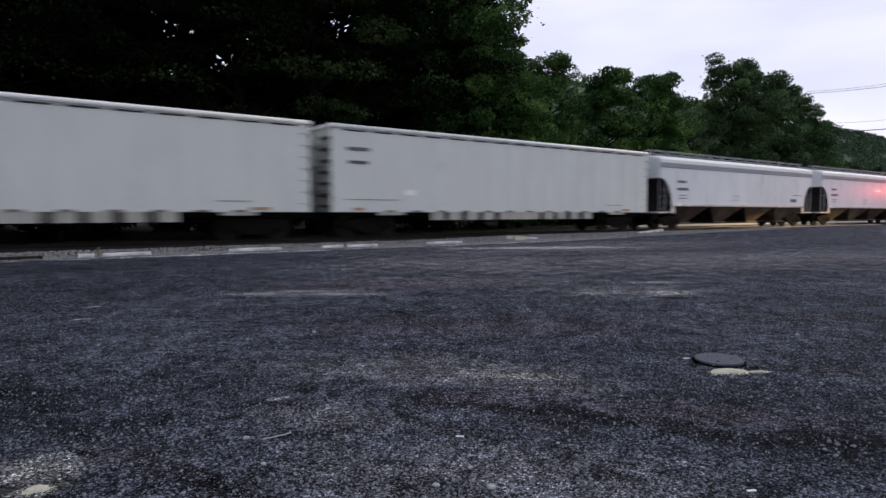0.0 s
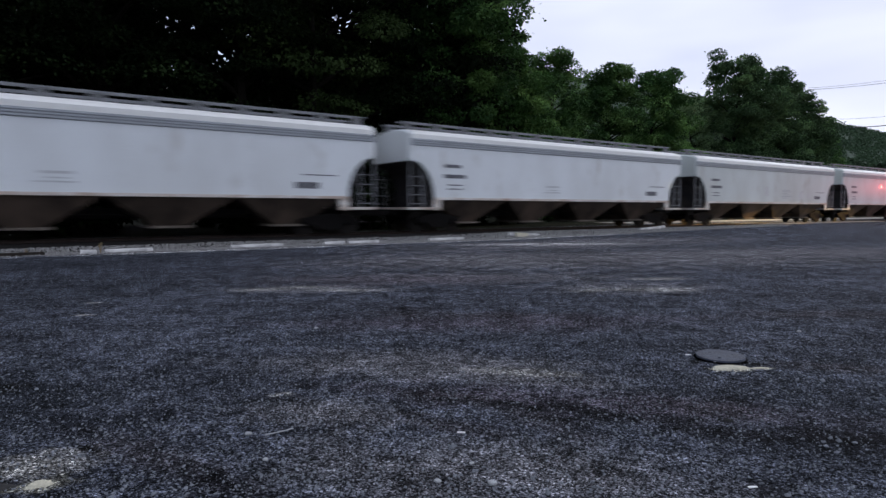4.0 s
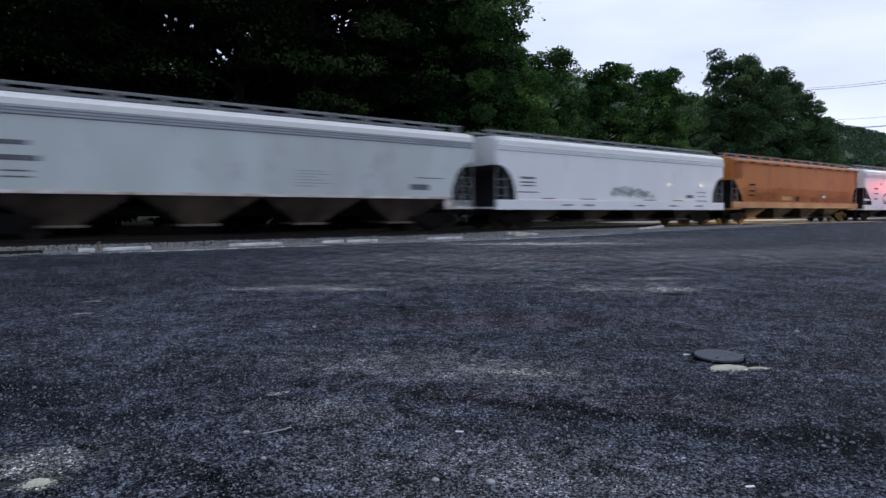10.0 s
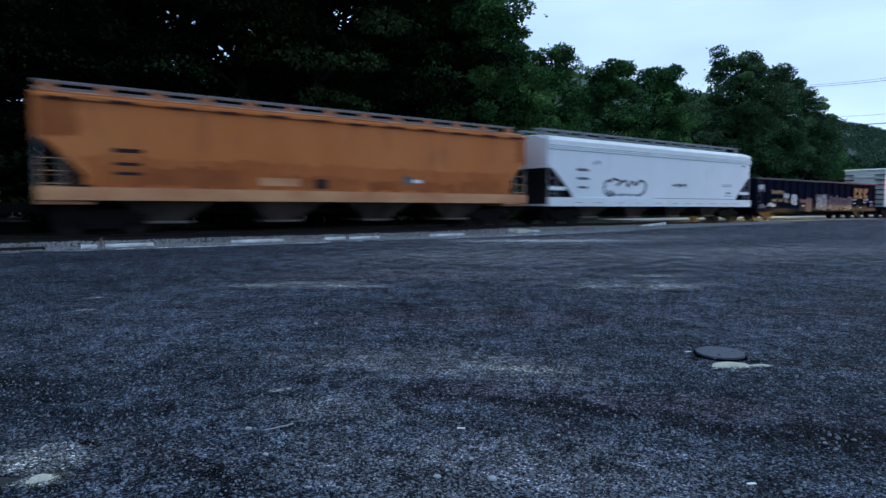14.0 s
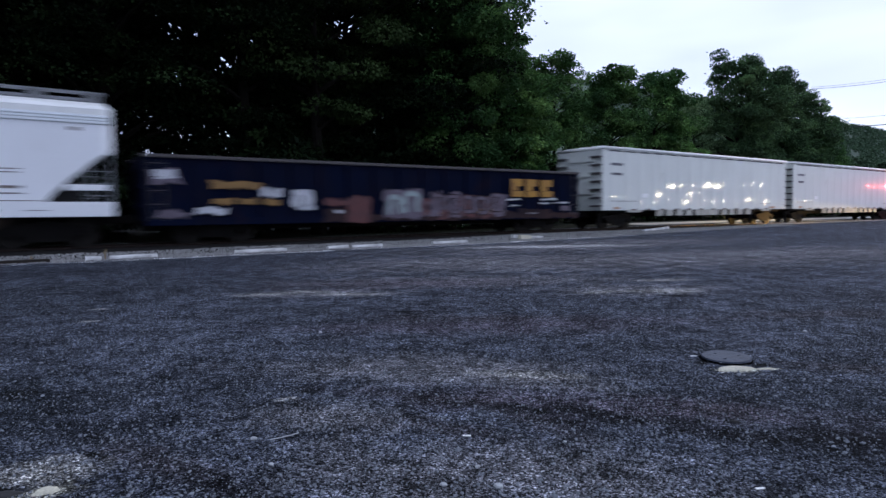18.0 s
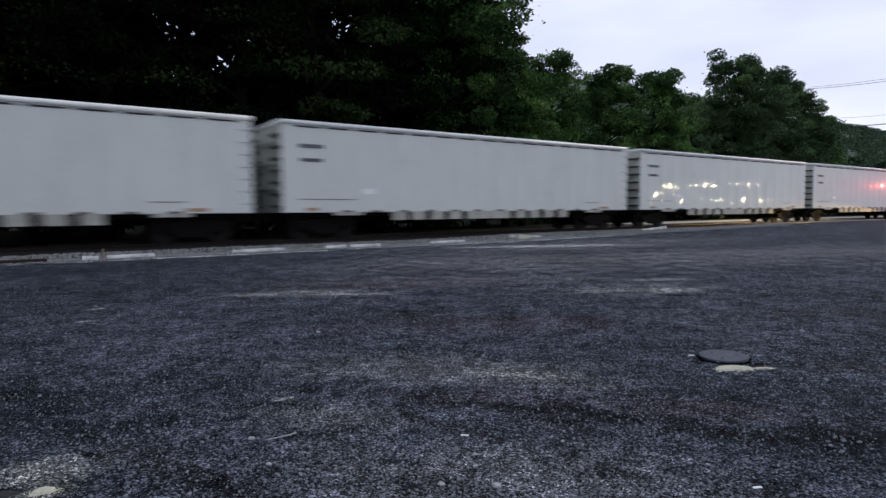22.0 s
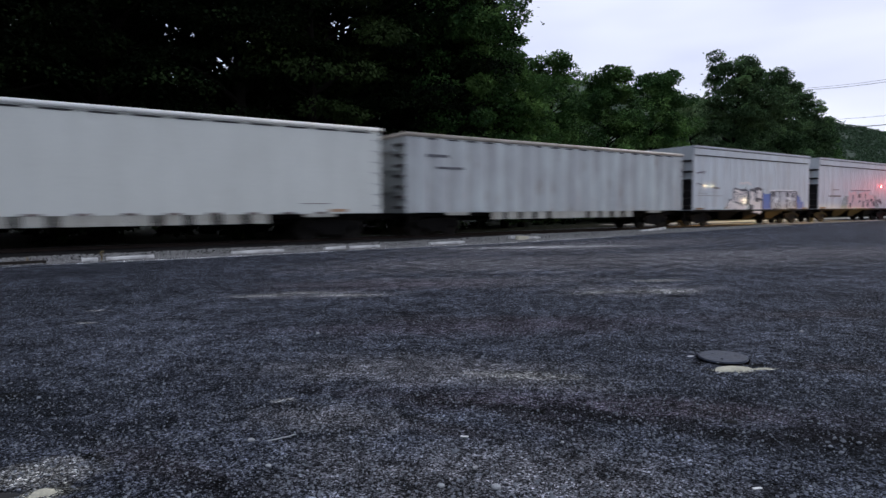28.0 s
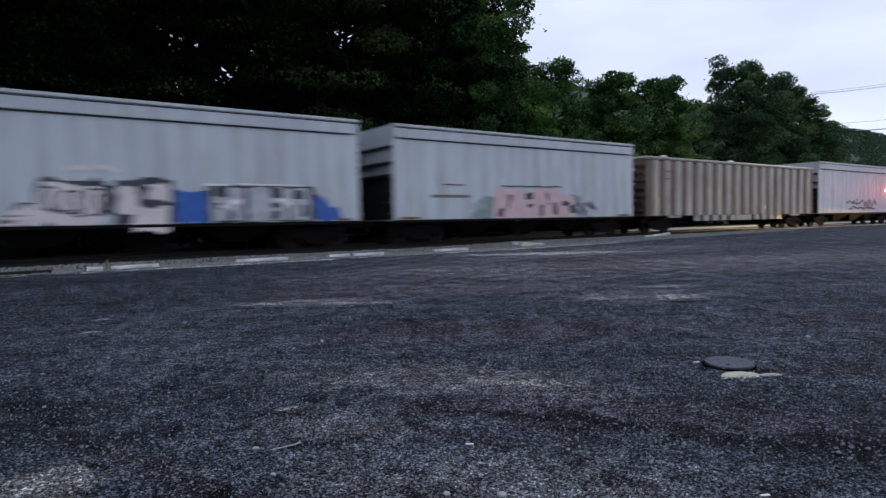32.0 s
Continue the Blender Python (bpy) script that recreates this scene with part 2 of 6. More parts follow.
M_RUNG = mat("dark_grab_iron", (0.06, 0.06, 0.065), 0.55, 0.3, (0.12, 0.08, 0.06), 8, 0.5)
M_PALE_IRON = mat("pale_painted_ladder", (0.24, 0.25, 0.26), 0.5, 0.1, (0.2, 0.19, 0.18), 6, 0.5)
# near-black paint that stands for the shade in recesses, gaps and openings
M_DARK = mat("recess_shade_paint", (0.02, 0.02, 0.023), 0.7, 0, (0.045, 0.038, 0.034), 3, 0.6, spec=0.15)
M_BAR = mat("faded_black_lettering", (0.07, 0.07, 0.08), 0.6, 0, (0.28, 0.28, 0.3), 5, 0.5)
M_BAR_RUST = mat("rust_stain_mark", (0.40, 0.22, 0.10), 0.75, 0, (0.6, 0.5, 0.4), 6, 0.5)
M_BAR_YEL = mat("yellow_lettering", (0.42, 0.215, 0.02), 0.6, 0, (0.22, 0.10, 0.02), 3, 0.9, (1.6, 1, 0.5))
M_SPRAY_BLK = mat("black_spray_paint", (0.03, 0.03, 0.045), 0.5, 0, (0.15, 0.15, 0.17), 3, 0.4)
M_SPRAY_SIL = mat("silver_spray_paint", (0.56, 0.56, 0.58), 0.4, 0.0, (0.28, 0.28, 0.33), 3, 0.6)
M_SPRAY_BLUE = mat("blue_spray_paint", (0.035, 0.11, 0.42), 0.45, 0, (0.05, 0.16, 0.52), 4, 0.6)
M_SPRAY_PINK = mat("pink_spray_paint", (0.74, 0.52, 0.52), 0.5, 0, (0.56, 0.36, 0.38), 3, 0.6)
M_SPRAY_RED = mat("dark_red_spray_paint", (0.10, 0.026, 0.024), 0.6, 0, (0.04, 0.018, 0.02), 3, 0.6)
M_SPRAY_TEAL = mat("grey_green_spray_paint", (0.28, 0.34, 0.33), 0.5, 0, (0.2, 0.22, 0.22), 3, 0.6)
M_GHOST = mat("faint_grey_spray_remains", (0.56, 0.57, 0.57), 0.5, 0, (0.42, 0.43, 0.43), 2.5, 0.8)
M_SPRAY_LILAC = mat("greyish_lilac_spray_paint", (0.125, 0.10, 0.13), 0.6, 0, (0.06, 0.04, 0.055), 3, 0.6)
M_SPRAY_OCHRE = mat("ochre_spray_paint", (0.25, 0.135, 0.03), 0.55, 0, (0.13, 0.07, 0.02), 3, 0.6)
M_RUST_ROOF = mat("rust_patched_roof_paint", (0.52, 0.27, 0.12), 0.6, 0, (0.24, 0.07, 0.025), 1.1, 1.0, (1.0, 1.0, 1.0), 0.15, 12)
M_SPRAY_CREAM = mat("cream_spray_paint", (0.80, 0.72, 0.68), 0.4, 0, (0.62, 0.52, 0.52), 2.5, 0.7, coat=0.3)
M_CONCRETE = mat("pale_weathered_concrete", (0.66, 0.65, 0.62), 0.85, 0, (0.30, 0.29, 0.28), 4, 0.8, grain=0.2, grain_scale=70, bump=0.4, bump_scale=40)
M_SLAB = mat("pale_road_concrete", (0.40, 0.37, 0.32), 0.85, 0, (0.27, 0.25, 0.22), 0.8, 0.7, grain=0.2, grain_scale=30, coords="Object")
M_STONE = mat("grey_ballast_stone", (0.27, 0.265, 0.25), 0.85, 0, (0.11, 0.105, 0.10), 20, 0.8, per=1.0)
M_PALE_STONE = mat("pale_stone", (0.45, 0.46, 0.46), 0.85, 0, (0.28, 0.28, 0.28), 40, 0.7, grain=0.2, grain_scale=150, bump=0.5, bump_scale=120)
M_CHIP = mat("asphalt_chippings", (0.18, 0.192, 0.208), 0.9, 0, (0.08, 0.082, 0.09), 30, 0.6, per=1.0, spec=0.08)
# ballast and rails darkened in colour for the shade under the train
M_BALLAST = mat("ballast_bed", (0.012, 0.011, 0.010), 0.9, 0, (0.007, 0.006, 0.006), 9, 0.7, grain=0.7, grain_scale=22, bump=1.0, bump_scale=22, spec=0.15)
M_TIE = mat("creosoted_timber", (0.022, 0.018, 0.015), 0.85, 0, (0.045, 0.036, 0.03), 8, 0.6, (8, 1, 8), 0.2, 30, spec=0.15)
M_RAIL = mat("rail_steel", (0.03, 0.021, 0.018), 0.6, 0.3, (0.025, 0.018, 0.015), 8, 0.6, spec=0.15)
M_IRON = mat("cast_iron_lid", (0.048, 0.057, 0.082), 0.6, 0.0, (0.028, 0.031, 0.042), 14, 0.7, grain=0.25, grain_scale=70, bump=0.5, bump_scale=50, spec=0.3)
M_HOLE = mat("near_black_earth", (0.015, 0.014, 0.013), 0.8, 0, (0.03, 0.028, 0.025), 20, 0.6)
M_SAND = mat("pale_yellow_sand", (0.60, 0.565, 0.43), 0.9, 0, (0.42, 0.385, 0.29), 14, 0.6, grain=0.25, grain_scale=90, bump=0.6, bump_scale=60)
M_BARK = mat("grey_brown_bark", (0.014, 0.012, 0.010), 0.95, 0, (0.008, 0.007, 0.006), 3, 0.7, (4, 4, 0.6), 0.2, 20, 0.8, 12, spec=0.05)
M_CABLE = mat("black_cable", (0.03, 0.03, 0.032), 0.6)
M_WEED = mat("dry_brown_weed", (0.22, 0.15, 0.08), 0.8, 0, (0.13, 0.13, 0.05), 20, 0.6)


# the last colour paints lighter clumps for the lit parts of a crown
def leaf_mat(name, dark, light, through_light=0.4, skylit=None):
    m = mat(name, dark, 0.6, 0, light, 0.35, 0.9, per=0.45, third=skylit, third_scale=0.42, third_cut=(0.50, 0.66))
    b = m.node_tree.nodes["Principled BSDF"]
    b.inputs["Specular IOR Level"].default_value = 0.04
    n, l = m.node_tree.nodes, m.node_tree.links
    thin, mix = n.new("ShaderNodeBsdfTranslucent"), n.new("ShaderNodeMixShader")
    mix.inputs[0].default_value = through_light
    l.new(b.inputs["Base Color"].links[0].from_socket, thin.inputs["Color"])
    l.new(b.outputs[0], mix.inputs[1])
    l.new(thin.outputs[0], mix.inputs[2])
    l.new(mix.outputs[0], n["Material Output"].inputs["Surface"])
    return m


# the shade deep in the wood is put into these near-black leaves
M_LEAF_DARK = leaf_mat("shade_dark_leaves", (0.0045, 0.0085, 0.004), (0.009, 0.017, 0.006), 0.12, (0.020, 0.034, 0.011))
# paler copy of the wood's leaves for the boughs that catch light
M_LEAF_BOUGH = leaf_mat("lit_bough_leaves", (0.020, 0.034, 0.011), (0.038, 0.060, 0.019), 0.18, (0.066, 0.10, 0.034))
M_LEAF_MID = leaf_mat("green_leaves", (0.030, 0.070, 0.024), (0.080, 0.158, 0.046), 0.18, (0.19, 0.33, 0.10))
M_LEAF_BLUE = leaf_mat("dull_green_leaves", (0.042, 0.080, 0.036), (0.085, 0.145, 0.060), 0.18, (0.16, 0.26, 0.105))
M_LEAF_LIGHT = leaf_mat("pale_green_leaves", (0.13, 0.21, 0.10), (0.22, 0.33, 0.16), 0.45, (0.31, 0.43, 0.21))
# edge trees get lighter leaves for the side light on them
M_LEAF_EDGE = leaf_mat("half_lit_edge_leaves", (0.026, 0.060, 0.020), (0.062, 0.128, 0.037), 0.2, (0.18, 0.31, 0.09))
M_LEAF_FRESH = leaf_mat("fresh_green_leaves", (0.034, 0.080, 0.024), (0.090, 0.175, 0.05), 0.22, (0.19, 0.32, 0.09))
M_LEAF_FAR = leaf_mat("distant_green_leaves", (0.052, 0.090, 0.052), (0.078, 0.125, 0.064), 0.3)


def ground_material():
    m = mat("worn_gravelly_asphalt", (0.0335, 0.0365, 0.0452), 0.9, 0, (0.027, 0.029, 0.0357), 0.9, 0.9, grain=0.3, grain_scale=46, bump=1.0, bump_scale=70, coords="Object", spec=0.03)
    nt = m.node_tree
    n, l = nt.nodes, nt.links
    b = n["Principled BSDF"]
    base = b.inputs["Base Color"].links[0].from_socket
    tc = n.new("ShaderNodeTexCoord")
    wob = n.new("ShaderNodeTexNoise")
    wob.inputs["Scale"].default_value, wob.inputs["Detail"].default_value = 2.3, 6.0
    l.new(tc.outputs["Object"], wob.inputs["Vector"])

    fine = n.new("ShaderNodeTexNoise")
    fine.inputs["Scale"].default_value, fine.inputs["Detail"].default_value = 11.0, 6.0
    l.new(tc.outputs["Object"], fine.inputs["Vector"])

    def patch(base, cx, cy, turn, length, width, colour, strength, edge=0.55):
        mp = n.new("ShaderNodeMapping")
        mp.vector_type = "TEXTURE"
        mp.inputs["Location"].default_value = (cx, cy, 0)
        mp.inputs["Rotation"].default_value = (0, 0, radians(turn))
        mp.inputs["Scale"].default_value = (length, width, 1000)
        l.new(tc.outputs["Object"], mp.inputs[0])
        d = n.new("ShaderNodeVectorMath")
        d.operation = "LENGTH"
        l.new(mp.outputs[0], d.inputs[0])
        a = n.new("ShaderNodeMath")
        a.operation = "MULTIPLY_ADD"
        a.inputs[1].default_value = 1.7
        l.new((wob if length > 0.9 else fine).outputs["Fac"], a.inputs[0])
        l.new(d.outputs["Value"], a.inputs[2])
        r = n.new("ShaderNodeMapRange")
        r.inputs["From Min"].default_value, r.inputs["From Max"].default_value = 1.75 + edge * 0.4, 1.75 - edge
        r.inputs["To Min"].default_value, r.inputs["To Max"].default_value = 0, strength
        l.new(a.outputs[0], r.inputs["Value"])
        x = n.new("ShaderNodeMix")
        x.data_type = "RGBA"
        l.new(r.outputs[0], x.inputs[0])
        l.new(base, x.inputs[6])
        x.inputs[7].default_value = (*colour, 1)
        return x.outputs[2]

    for row in LOT_PATCHES:
        base = patch(base, *row)
    # grass and leaf mould behind the line, darkened in colour for the shade there
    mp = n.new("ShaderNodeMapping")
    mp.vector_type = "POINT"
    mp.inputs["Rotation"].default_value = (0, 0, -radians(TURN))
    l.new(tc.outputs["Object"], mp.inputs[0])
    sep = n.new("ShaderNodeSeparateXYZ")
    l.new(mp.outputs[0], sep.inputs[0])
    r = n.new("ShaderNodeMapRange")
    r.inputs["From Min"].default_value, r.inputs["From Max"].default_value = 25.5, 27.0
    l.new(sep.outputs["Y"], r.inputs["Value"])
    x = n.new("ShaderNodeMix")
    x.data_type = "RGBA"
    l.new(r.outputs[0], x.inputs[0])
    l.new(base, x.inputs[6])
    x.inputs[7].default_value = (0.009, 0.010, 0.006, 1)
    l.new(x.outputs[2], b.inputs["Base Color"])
    return m


# marks on the lot, and vignetting painted into it: colour, strength, then x, y, turn, length, width of each
DUST = ((0.17, 0.165, 0.15), 0.75, (
    (-2.72, 8.97, 10, 0.5, 0.2), (-2.15, 9.2, -6, 0.45, 0.18), (-1.45, 8.85, -4, 0.6, 0.15), (-4.09, 6.78, 5, 0.16, 0.06), (-4.5, 7.7, 5, 0.16, 0.06), (2.2, 8.9, 20, 0.42, 0.16), (2.74, 9.0, 2, 0.32, 0.13),
    (3.32, 8.98, 8, 0.5, 0.3), (3.7, 10.4, 10, 0.6, 0.2), (-1.95, 2.74, 20, 0.34, 0.2), (-1.06, 3.85, 10, 0.12, 0.05), (0.6, 4.4, -10, 0.5, 0.12)))
PALE = ((0.086, 0.083, 0.085), 0.6, ((-0.7, 3.5, -12, 0.6, 0.3), (8.0, 16.0, 20, 9.0, 3.2), (5.0, 21.5, 30, 9.0, 3.0), (1.0, 14.5, 15, 5.0, 2.6), (0.2, 10.5, 5, 3.4, 1.0), (2.9, 9.2, 6, 1.6, 0.7), (-2.0, 9.0, 2, 1.5, 0.5), (0.55, 4.3, -25, 0.9, 0.22), (-0.2, 4.6, -8, 1.5, 0.55), (0.2, 2.7, -5, 1.2, 0.45)))
GRAVEL_DUST = ((0.27, 0.265, 0.255), 0.85, ((2.2, 24.4, 35, 9.0, 0.8), (3.58, 20.80, 7, 3.26, 0.8), (-6.5, 17.6, 35, 5.0, 0.35)))
WARM = ((0.040, 0.033, 0.040), 0.6, ((-0.9, 10.2, 5, 2.6, 0.9), (0.6, 6.4, 4, 2.4, 0.6), (0.9, 3.7, -14, 1.8, 0.32)))
FAINT = ((0.022, 0.019, 0.020), 0.6, (
    (0.52, 3.44, -50, 0.45, 0.16), (1.61, 3.58, -22, 0.35, 0.16), (-0.01, 3.31, -23, 0.5, 0.12), (0.05, 3.79, -19, 0.6, 0.12), (2.98, 4.52, -14, 0.6, 0.2),
    (-1.4, 2.86, -31, 0.75, 0.15), (0.2, 6.8, 2, 1.4, 0.22), (4.5, 6.9, 4, 1.6, 0.4), (-0.5, 7.0, 2, 0.6, 0.14)))
STREAKS = ((0.007, 0.0068, 0.008), 0.9, (
    (0.48, 3.62, -35, 0.24, 0.09), (0.84, 3.56, -32, 0.32, 0.10), (0.95, 3.47, -26, 0.24, 0.10), (1.27, 3.39, 4, 0.28, 0.11), (1.50, 3.19, -17, 0.50, 0.12), (2.15, 3.10, -9, 0.6, 0.15), (-0.98, 4.06, -20, 0.17, 0.11),
    (-1.02, 2.60, -25, 0.30, 0.15), (-0.43, 7.28, -6, 0.5, 0.16), (3.16, 8.49, -4, 0.28, 0.11), (2.9, 3.0, -8, 0.8, 0.18), (0.2, 3.70, -20, 0.3, 0.08)))
TAR = ((0.0035, 0.0035, 0.0035), 0.97, (
    (1.61, 3.39, -49, 0.07, 0.07), (0.54, 3.58, -60, 0.07, 0.07), (-2.92, 3.98, -36, 0.2, 0.17), (-1.79, 2.95, -29, 0.13, 0.04), (-1.93, 2.53, 15, 0.13, 0.12), (2.0, 4.72, 60, 0.12, 0.06), (2.42, 4.62, 15, 0.14, 0.08), (1.25, 5.35, 0, 0.06, 0.06), (3.85, 5.77, 0, 0.07, 0.05)))
# darker patches at both sides stand for the lens's vignetting
LENS_FALLOFF = ((0.016, 0.018, 0.022), 0.65, ((3.8, 3.3, -12, 2.0, 1.5), (3.3, 2.3, -5, 1.6, 0.8), (-3.0, 3.9, -20, 1.2, 0.9), (5.6, 5.0, 10, 2.4, 1.8), (-6.5, 9.0, 25, 4.0, 2.6), (-8.6, 13.4, 33, 6.5, 2.6)))
SAND_FILM = ((0.30, 0.29, 0.23), 0.8, ((-1.76, 2.56, 20, 0.13, 0.085), (2.14, 4.47, 0, 0.17, 0.075), (2.36, 4.50, 5, 0.13, 0.03)))
LOT_PATCHES = [(*row, colour, strength) for colour, strength, rows in (LENS_FALLOFF, PALE, GRAVEL_DUST, DUST, WARM, FAINT, STREAKS, TAR, SAND_FILM) for row in rows]


def aggregate(m, cells=((125.0, 0.18, 3.9), (70.0, 0.45, 1.1))):
    """Chippings in the asphalt: cells of differing brightness, patchy over the lot."""
    n, l = m.node_tree.nodes, m.node_tree.links
    b = n["Principled BSDF"]
    tc = n.new("ShaderNodeTexCoord")
    col = b.inputs["Base Color"].links[0].from_socket
    for scale, lo, hi in cells:
        v = n.new("ShaderNodeTexVoronoi")
        v.inputs["Scale"].default_value = scale
        l.new(tc.outputs["Object"], v.inputs["Vector"])
        sep = n.new("ShaderNodeSeparateColor")
        l.new(v.outputs["Color"], sep.inputs[0])
        p = n.new("ShaderNodeMath")
        p.operation = "POWER"
        p.inputs[1].default_value = 2.2
        l.new(sep.outputs[0], p.inputs[0])
        r = n.new("ShaderNodeMapRange")
        r.inputs["To Min"].default_value, r.inputs["To Max"].default_value = lo, hi + 1.2
        l.new(p.outputs[0], r.inputs["Value"])
        x = n.new("ShaderNodeVectorMath")
        x.operation = "SCALE"
        l.new(col, x.inputs[0])
        l.new(r.outputs[0], x.inputs["Scale"])
        col = x.outputs["Vector"]
    for scale, lo, hi in ((0.45, 0.78, 1.22), (2.2, 0.55, 1.45), (9.0, 0.45, 1.5)):
        t = n.new("ShaderNodeTexNoise")
        t.inputs["Scale"].default_value, t.inputs["Detail"].default_value = scale, 5.0
        l.new(tc.outputs["Object"], t.inputs["Vector"])
        r = n.new("ShaderNodeMapRange")
        r.inputs["From Min"].default_value, r.inputs["From Max"].default_value = 0.35, 0.65
        r.inputs["To Min"].default_value, r.inputs["To Max"].default_value = lo, hi
        l.new(t.outputs["Fac"], r.inputs["Value"])
        x = n.new("ShaderNodeVectorMath")
        x.operation = "SCALE"
        l.new(col, x.inputs[0])
        l.new(r.outputs[0], x.inputs["Scale"])
        col = x.outputs["Vector"]
    l.new(col, b.inputs["Base Color"])


M_GROUND = ground_material()
aggregate(M_GROUND)


# ---- mesh helpers ----
def part(name, bm, material, parent=None, label="", rounded=False):
    me = bpy.data.meshes.new(name)
    bm.to_mesh(me)
    bm.free()
    me.materials.append(material)
    if rounded:
        for p in me.polygons:
            p.use_smooth = True
    ob = new(name, me)
    ob.parent = parent
    if label:
        ob["label"] = label
    return ob


def raw_part(name, verts, faces, material, parent=None, label="", rounded=False):
    me = bpy.data.meshes.new(name)
    me.from_pydata(verts, [], faces)
    me.materials.append(material)
    me.update()
    if rounded:
        for p in me.polygons:
            p.use_smooth = True
    ob = new(name, me)
    ob.parent = parent
    if label:
        ob["label"] = label
    return ob


def box(bm, x0, x1, y0, y1, z0, z1, bevel=0.0):
    m = Matrix.Translation(((x0 + x1) / 2, (y0 + y1) / 2, (z0 + z1) / 2)) @ Matrix.Diagonal((x1 - x0, y1 - y0, z1 - z0, 1))
    made = bmesh.ops.create_cube(bm, size=1, matrix=m)["verts"]
    if bevel:
        edges = {e for v in made for e in v.link_edges}
        bmesh.ops.bevel(bm, geom=list(edges), offset=bevel, segments=2, affect="EDGES")
    return bm


def boxed(x0, x1, y0, y1, z0, z1, bevel=0.0):
    return box(bmesh.new(), x0, x1, y0, y1, z0, z1, bevel)


def rod(bm, a, b, r, sides=8, r2=None):
    a, b = Vector(a), Vector(b)
    d = b - a
    m = Matrix.Translation((a + b) / 2) @ d.to_track_quat("Z", "Y").to_matrix().to_4x4()
    bmesh.ops.create_cone(bm, cap_ends=True, segments=sides, radius1=r, radius2=r if r2 is None else r2, depth=d.length, matrix=m)
    return bm


def plate(bm, points, y, depth):
    """A flat plate with the outline points (x, z), its face at y and its back depth behind."""
    front = [bm.verts.new((x, y, z)) for x, z in points]
    back = [bm.verts.new((x, y + depth, z)) for x, z in points]
    bm.faces.new(front)
    bm.faces.new(back[::-1])
    for i in range(len(points)):
        j = (i + 1) % len(points)
        bm.faces.new((front[j], front[i], back[i], back[j]))
    return bm


def empty(name, label, category, group="", kind=""):
    return tagged(new(name), label, category, group, kind)


# ---- ground, track, far road ----
def spread(lo, hi, fine_lo, fine_hi, step, grow=1.35):
    out = list(np.arange(fine_lo, fine_hi + step / 2, step))
    d, v = step, out[-1]
    while v < hi:
        d *= grow
        v += d
        out.append(min(v, hi))
    d, v = step, out[0]
    while v > lo:
        d *= grow
        v -= d
        out.insert(0, max(v, lo))
    return out


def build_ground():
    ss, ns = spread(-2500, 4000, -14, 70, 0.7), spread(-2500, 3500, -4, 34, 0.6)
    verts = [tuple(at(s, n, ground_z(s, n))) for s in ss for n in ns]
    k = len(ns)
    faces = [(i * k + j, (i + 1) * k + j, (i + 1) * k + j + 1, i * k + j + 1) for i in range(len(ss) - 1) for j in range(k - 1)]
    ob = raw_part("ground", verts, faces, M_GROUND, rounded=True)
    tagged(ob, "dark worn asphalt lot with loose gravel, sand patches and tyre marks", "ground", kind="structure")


def ballast_z(s, n):
    d = abs(n - TRACK_N)
    top = RAIL_Z - 0.06
    low = ground_z(s, n) - 0.03
    k = 1 - smooth(2.2, 3.75, d)
    return low + (max(top, low + 0.02) - low) * k + 0.05 * k * noise.noise((s * 2.1, n * 2.1, 8.0)) * 0.6


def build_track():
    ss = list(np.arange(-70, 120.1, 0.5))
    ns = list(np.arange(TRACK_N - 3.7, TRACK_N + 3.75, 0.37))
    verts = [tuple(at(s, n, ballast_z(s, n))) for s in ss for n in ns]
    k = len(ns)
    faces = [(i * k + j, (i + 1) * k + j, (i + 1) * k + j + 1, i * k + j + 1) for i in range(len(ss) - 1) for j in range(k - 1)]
    tagged(raw_part("ballast_bed", verts, faces, M_BALLAST, rounded=True), "crushed stone ballast under the track, darkened for the train's shade", "ballast", kind="structure")
    track = empty("railway_track", "rusty steel rails on dark timber ties in grey ballast", "railway track", kind="structure")
    track.matrix_basis = Matrix.Translation(at(0, TRACK_N, RAIL_Z)) @ pose(0, 0, 0, 0, 0, TURN)
    for y in (-0.7525, 0.7525):
        bm = bmesh.new()
        box(bm, -70, 120, y - 0.036, y + 0.036, -0.04, 0, 0.008)
        box(bm, -70, 120, y - 0.010, y + 0.010, -0.14, -0.04)
        box(bm, -70, 120, y - 0.07, y + 0.07, -0.165, -0.14)
        part("rail", bm, M_RAIL, track, "worn steel rail")
    tie = bmesh.new()
    box(tie, -0.115, 0.115, -1.3, 1.3, -0.33, -0.165, 0.012)
    first = part("tie", tie, M_TIE, track)
    rng = random.Random(5)
    for i in range(1, 150):
        ob = new("tie", first.data)
        ob.parent = track
        ob.location, ob.rotation_euler = (-8 + i * 0.53 + rng.uniform(-0.03, 0.03), rng.uniform(-0.04, 0.04), 0), (0, 0, rng.uniform(-0.02, 0.02))
    first.location = (-8, 0, 0)


